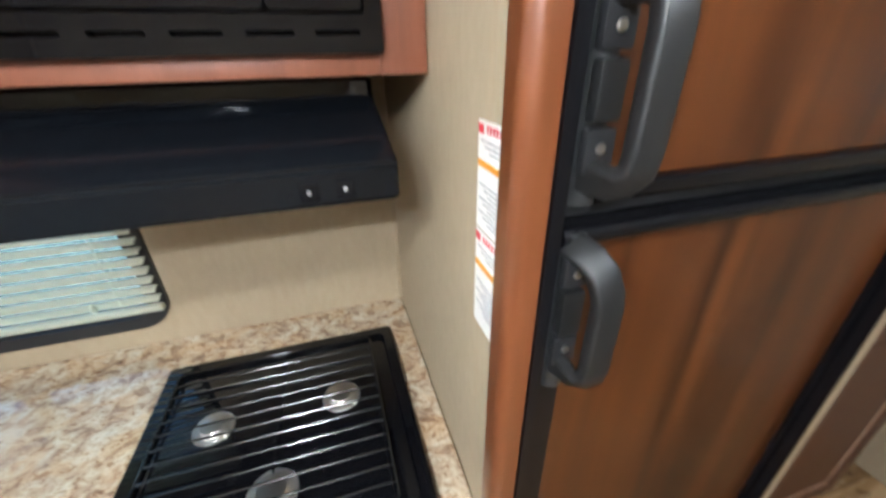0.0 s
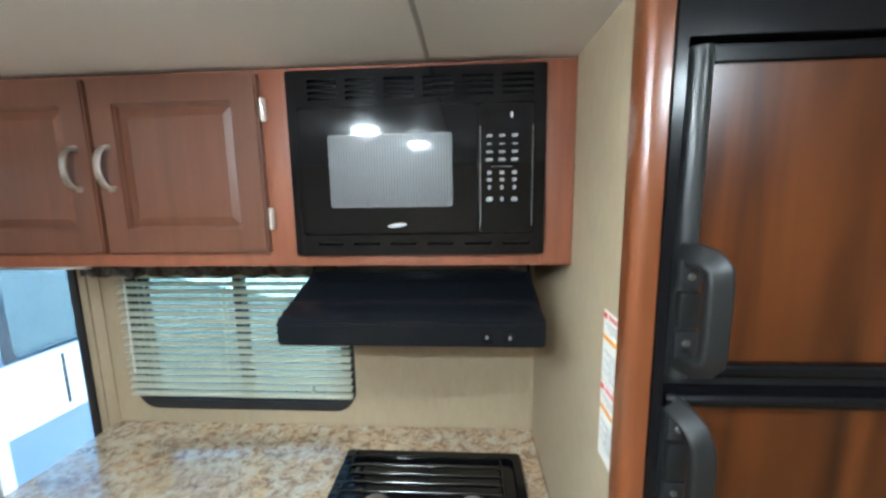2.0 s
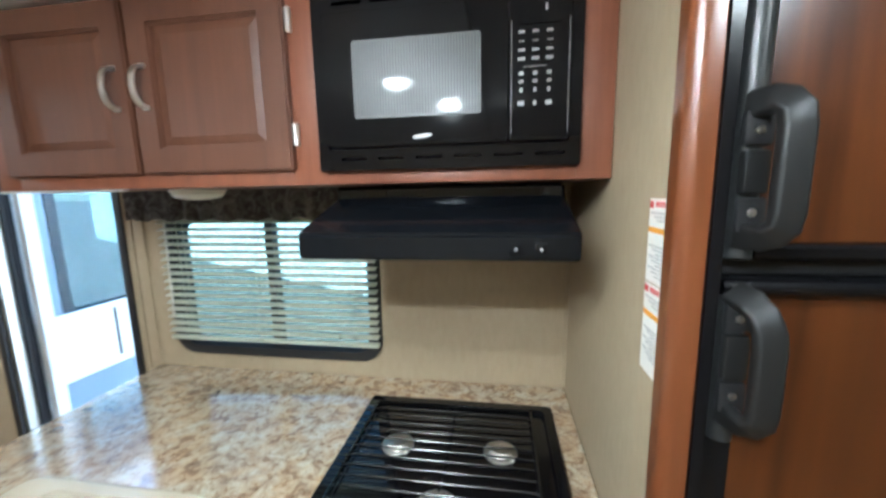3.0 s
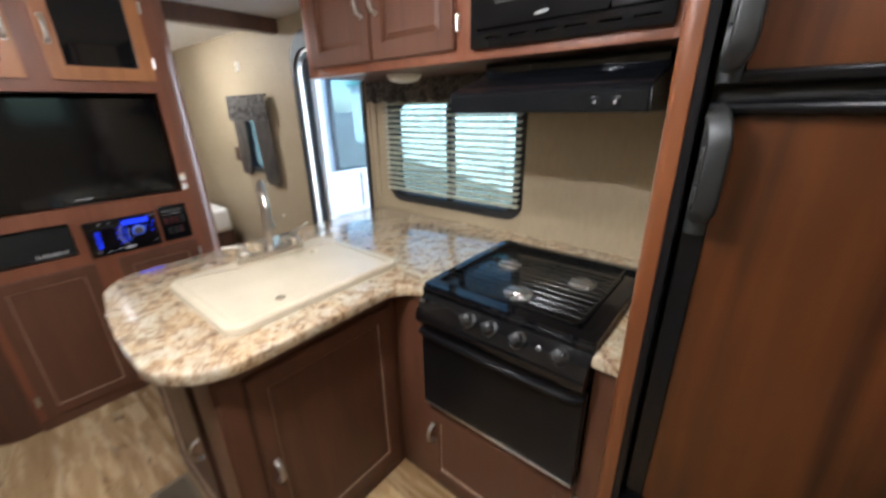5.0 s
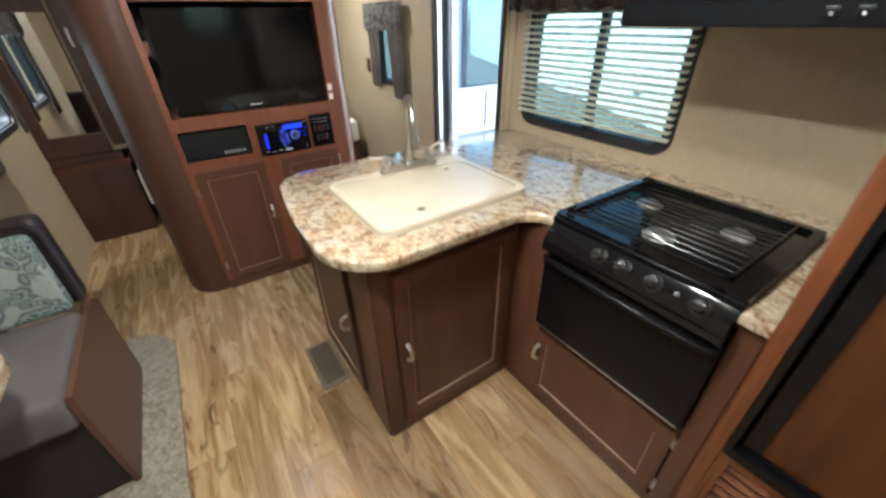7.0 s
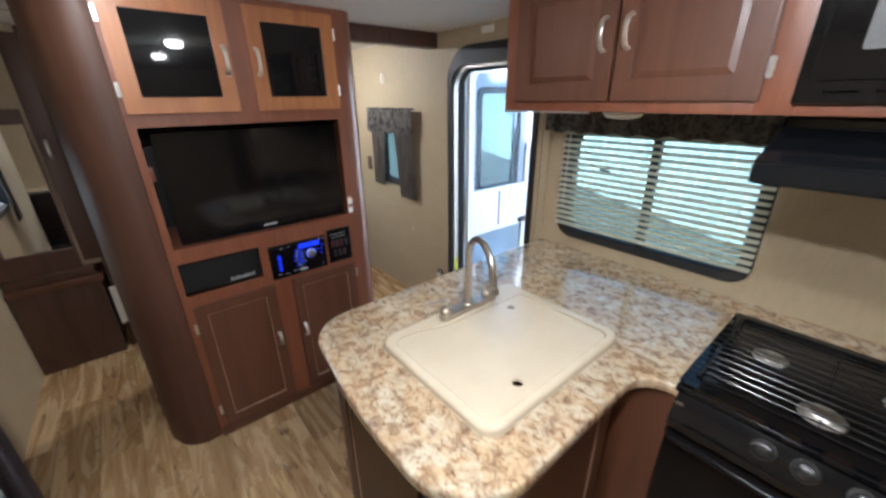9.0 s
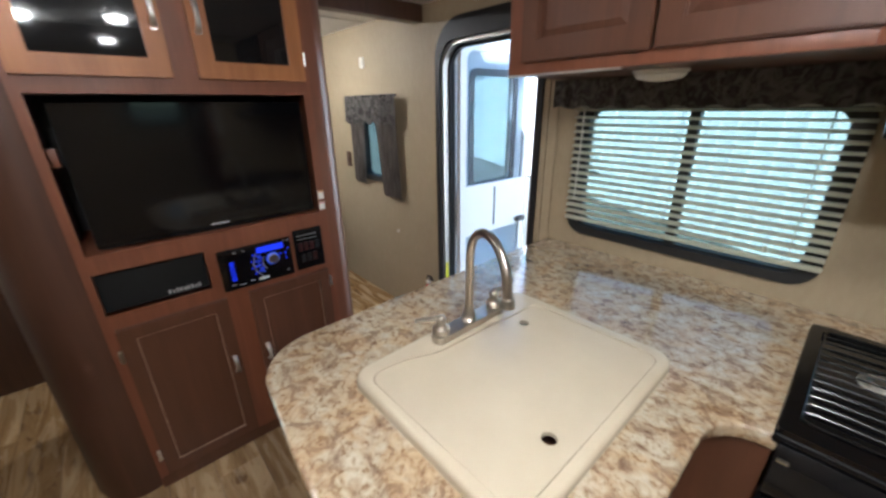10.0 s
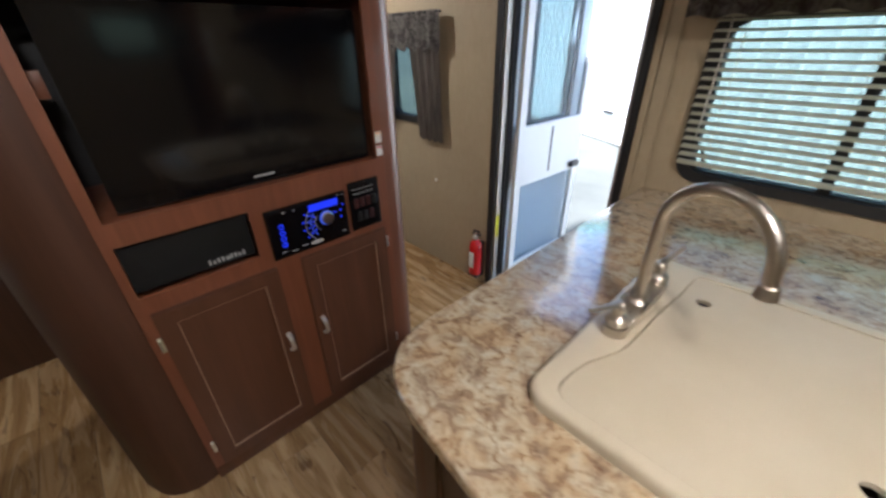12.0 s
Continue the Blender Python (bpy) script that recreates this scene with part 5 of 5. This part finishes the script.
# ---- beyond the cabinet ----
for nm, xx, zz, ww, hh, mm, lb, cat in (("wall_plate", -3.08, 1.80, 0.05, 0.07, WHITE_PLASTIC, "small white plate on the tan wall", "wall plate"),
                                        ("wall_switch", -3.40, 1.10, 0.07, 0.12, DARK_WOOD, "dark brown wall switch plate", "switch"),
                                        ("wall_sensor", -1.93, 2.005, 0.09, 0.035, WHITE_PLASTIC, "small white box above the door", "sensor"),
                                        ("wall_hook", -2.74, 0.62, 0.014, 0.02, WHITE_PLASTIC, "tiny white hook on the tan wall", "hook")):
    t = thing(nm, xx, WALL_Y, zz, lb, cat)
    part("plate", box(xx - ww / 2, xx + ww / 2, WALL_Y - 0.010, WALL_Y - 0.0005, zz - hh / 2, zz + hh / 2, 0.003), mm, t)
    part("toggle", box(xx - ww / 6, xx + ww / 6, WALL_Y - 0.015, WALL_Y - 0.010, zz - hh / 5, zz + hh / 5, 0.001), mm, t)

ex = thing("fire_extinguisher", -2.31, 0.985, 0.12, "small red fire extinguisher hung on the wall by the door", "extinguisher")
part("cylinder", lathe((-2.315, 0.985, 0.12), (0, 0, 1), [(0.034, 0), (0.040, 0.006), (0.041, 0.02), (0.041, 0.20), (0.036, 0.225), (0.022, 0.245), (0.014, 0.252)], 24), RED_PAINT, ex)
part("valve", lathe((-2.315, 0.985, 0.372), (0, 0, 1), [(0.014, 0), (0.014, 0.02), (0.010, 0.03), (0.010, 0.045)], 14), NICKEL, ex)
part("trigger", boxes((-2.340, -2.275, 0.978, 0.992, 0.405, 0.415), (-2.335, -2.285, 0.978, 0.992, 0.424, 0.432), bev=0.002), BLACK_MATT, ex)
part("gauge", lathe((-2.315, 0.972, 0.392), (0, -1, 0), [(0.013, 0), (0.013, 0.008), (0.001, 0.009)], 16), WHITE_PLASTIC, ex)
part("instruction_label", slab(on_y(0.9435), rrect(-2.333, -2.297, 0.18, 0.29, 0.004, 3), -0.003, 0.0008), PAPER, ex)
part("bracket", boxes((-2.335, -2.295, 1.026, 1.049, 0.10, 0.34), (-2.35, -2.28, 0.955, 1.03, 0.105, 0.119), bev=0.002), BLACK_MATT, ex)
ex.matrix_basis = pose(-2.31, 0.985, 0.092)

ns = thing("nightstand", -3.65, -1.2, 0, "low dark brown cabinet with an overhanging top", "cabinet")
part("body", box(-4.0, -3.42, -1.445, -1.02, 0.0, 0.56, 0.004), DARK_WOOD, ns)
part("top", box(-4.0, -3.40, -1.447, -1.00, 0.56, 0.60, 0.006), CAB, ns)
part("plinth", box(-4.0, -3.43, -1.44, -1.03, 0.60, 0.66, 0.004), DARK_WOOD, ns)
mir = thing("framed_mirror", -3.44, -1.25, 0.66, "tall mirror in a dark brown wooden frame", "mirror")
mfce = on_x(-3.46)
part("frame", slab(mfce, rrect(-1.445, -1.075, 0.665, 1.62, 0.003, 2), 0.0, 0.03, [rrect(-1.385, -1.085, 0.80, 1.54, 0.003, 2)]), DARK_WOOD, mir)
part("glass", slab(mfce, rrect(-1.388, -1.082, 0.797, 1.543, 0.002, 2), 0.008, 0.014), MIRROR, mir)
wall_bed = tagged(part("wall_bedroom", box(-3.52, -3.465, -1.447, -0.98, 0.665, CEILING), WALL), "tan vinyl-covered wall panel above the nightstand", "wall", kind="structure")
wr = thing("wardrobe", -3.5, -0.7, 0, "tall dark brown wardrobe with a nickel handle", "wardrobe")
part("body", box(-4.0, -3.47, -0.985, -0.30, 0.0, 2.035, 0.004), DARK_WOOD, wr)
d = part("door", box(-3.468, -3.450, -1.06, -0.965, 0.70, 2.0, 0.004), DARK_WOOD, wr)
part("edge_strip", box(-3.468, -3.440, -0.962, -0.935, 0.62, 1.62, 0.005), FRAME, wr, "lighter cherry edge strip")
pull(on_x(-3.450), -1.02, 1.40, d)
bed = thing("bed", -4.1, 0.1, 0, "bed with a pale sheet on a dark base", "bed")
part("base", box(-4.58, -3.62, -0.28, 0.95, 0.0, 0.35, 0.01), DARK_WOOD, bed)
part("mattress", soft_box(-4.58, -3.60, -0.28, 0.95, 0.35, 0.58, 0.05), PAPER, bed)
sheet = thing("folded_sheet", -3.3, -0.9, 0.25, "pale paper sheet standing beside the nightstand", "paper")
part("sheet", box(-3.410, -3.404, -0.995, -0.90, 0.22, 0.50), PAPER, sheet)

# ---- dinette bench ----
bench = thing("dinette_bench", -1.3, -1.6, 0, "dinette bench with grey seat, dark vinyl base and wood end panel", "bench")
part("end_panel", prism([(-1.66, 0.012), (-1.025, 0.012), (-1.010, 0.42), (-1.02, 0.50), (-1.50, 0.50), (-1.60, 0.50), (-1.66, 0.46)], "y", -1.150, -1.130), BENCH_WOOD, bench, "reddish brown wood end panel")
part("base", box(-1.65, -1.035, -2.10, -1.152, 0.012, 0.37, 0.006), PURPLE, bench, "dark vinyl bench base")
part("seat_cushion", soft_box(-1.52, -1.00, -2.10, -1.153, 0.372, 0.515, 0.035), GREY_CLOTH, bench, "grey fabric seat cushion")
part("backrest", soft_box(-1.665, -1.575, -2.10, -1.135, 0.505, 0.885, 0.035), PURPLE, bench, "dark vinyl backrest shell")
part("back_cushion", soft_box(-1.572, -1.500, -2.09, -1.165, 0.518, 0.845, 0.030), PAISLEY, bench, "grey-green patterned back cushion")
part("piping", tube([(-1.575, -1.150, 0.53), (-1.577, -1.148, 0.83), (-1.580, -1.175, 0.872), (-1.580, -2.08, 0.872)], 0.014, 10), PURPLE, bench)
carpet = part("carpet_strip", slab(on_z(0), [(-1.95, -1.205)] + arc(-1.73, -1.205, 0.218, 180, 90, 10) + [(1.95, -0.987), (1.95, -2.19), (-1.70, -2.19), (-1.70, -1.205)], 0.001, 0.011), CARPET)
tagged(carpet, "grey-beige carpet strip at the edge of the slide-out", "carpet")

# ---- dinette table ----
table = thing("dinette_table", -0.73, -1.6, 0.011, "dinette table with a pale speckled top on a pedestal", "table")
bm = slab(on_z(0.715), rrect(-1.060, -0.400, -2.120, -1.150, 0.15, 8), 0.0, 0.030)
bmesh.ops.bevel(bm, geom=[e for e in bm.edges if len(e.link_faces) == 2 and e.calc_face_angle(0) > 1.2], offset=0.008, segments=3, affect="EDGES", profile=0.5)
part("tabletop", bm, COUNTER, table)
part("pedestal", lathe((-0.73, -1.62, 0.0112), (0, 0, 1), [(0.12, 0), (0.12, 0.012), (0.05, 0.03), (0.035, 0.05), (0.035, 0.66), (0.09, 0.69), (0.09, 0.7035)], 24), ALU, table, "round metal pedestal leg")

# ---- floor register ----
reg = thing("floor_vent", -1.17, -0.355, 0, "brown metal floor vent grille let into the planks", "vent")
part("frame", slab(on_z(0), rrect(-1.325, -1.010, -0.430, -0.290, 0.006, 3), 0.0005, 0.006, [rrect(-1.30, -1.035, -0.410, -0.310, 0.003, 2)]), mat("vent_metal", (0.22, 0.17, 0.115), 0.45, 0.3), reg)
VM = bpy.data.materials["vent_metal"]
part("well", box(-1.302, -1.033, -0.412, -0.308, 0.0003, 0.0008), BLACK_MATT, reg)
for i in range(16):
    x = -1.292 + i * 0.0165
    part("louvre", box(x, x + 0.008, -0.409, -0.311, 0.001, 0.005), VM, reg)

# ---- ceiling lights, two of them added fill ----
for x, y, w in LAMPS:
    light = thing("ceiling_or_fill_light", x, y, 1.995, "round white ceiling light, lit warm, two of the five added as fill", "ceiling light", group="ceiling lights")
    part("rim", lathe((x, y, 2.0395), (0, 0, -1), [(0.066, 0), (0.066, 0.006), (0.060, 0.008), (0.051, 0.008)], 28), WHITE_PLASTIC, light)
    part("diffuser", lathe((x, y, 2.0315), (0, 0, -1), [(0.049, 0), (0.049, 0.012), (0.043, 0.020), (0.024, 0.025), (0.001, 0.027)], 24), glow("lamp_diffuser", WARM, w), light)

# ---- floor planks ----
rng = random.Random(4)
PW = 0.172
SEAMS = {7: 0.445, 8: 0.859, 13: 0.830}   # rows whose end joints are known
lengths = {}
row = 0
y = -2.19
while y < 1.05:
    y_hi = min(y + PW, 1.049)
    start = rng.uniform(0, 0.9)
    x = -4.6 - SEAMS.get(row, start)
    while x < 2.0:
        ln = 1.02
        a, b = max(x, -4.599), min(x + ln, 1.999)
        if b - a > 0.05:
            key = (round(b - a, 3), round(y_hi - y, 3))
            if key not in lengths:
                bm = box(-key[0] / 2 + 0.0007, key[0] / 2 - 0.0007, -key[1] / 2 + 0.0007, key[1] / 2 - 0.0007, -0.003, 0.0, 0.0008, None, 1)
                me = bpy.data.meshes.new("plank")
                bm.to_mesh(me)
                bm.free()
                me.materials.append(PLANK)
                lengths[key] = me
            ob = new("plank", lengths[key])
            ob.location = ((a + b) / 2, (y + y_hi) / 2, 0)
            ob.parent = floor
        x += ln
    y += PW
    row += 1
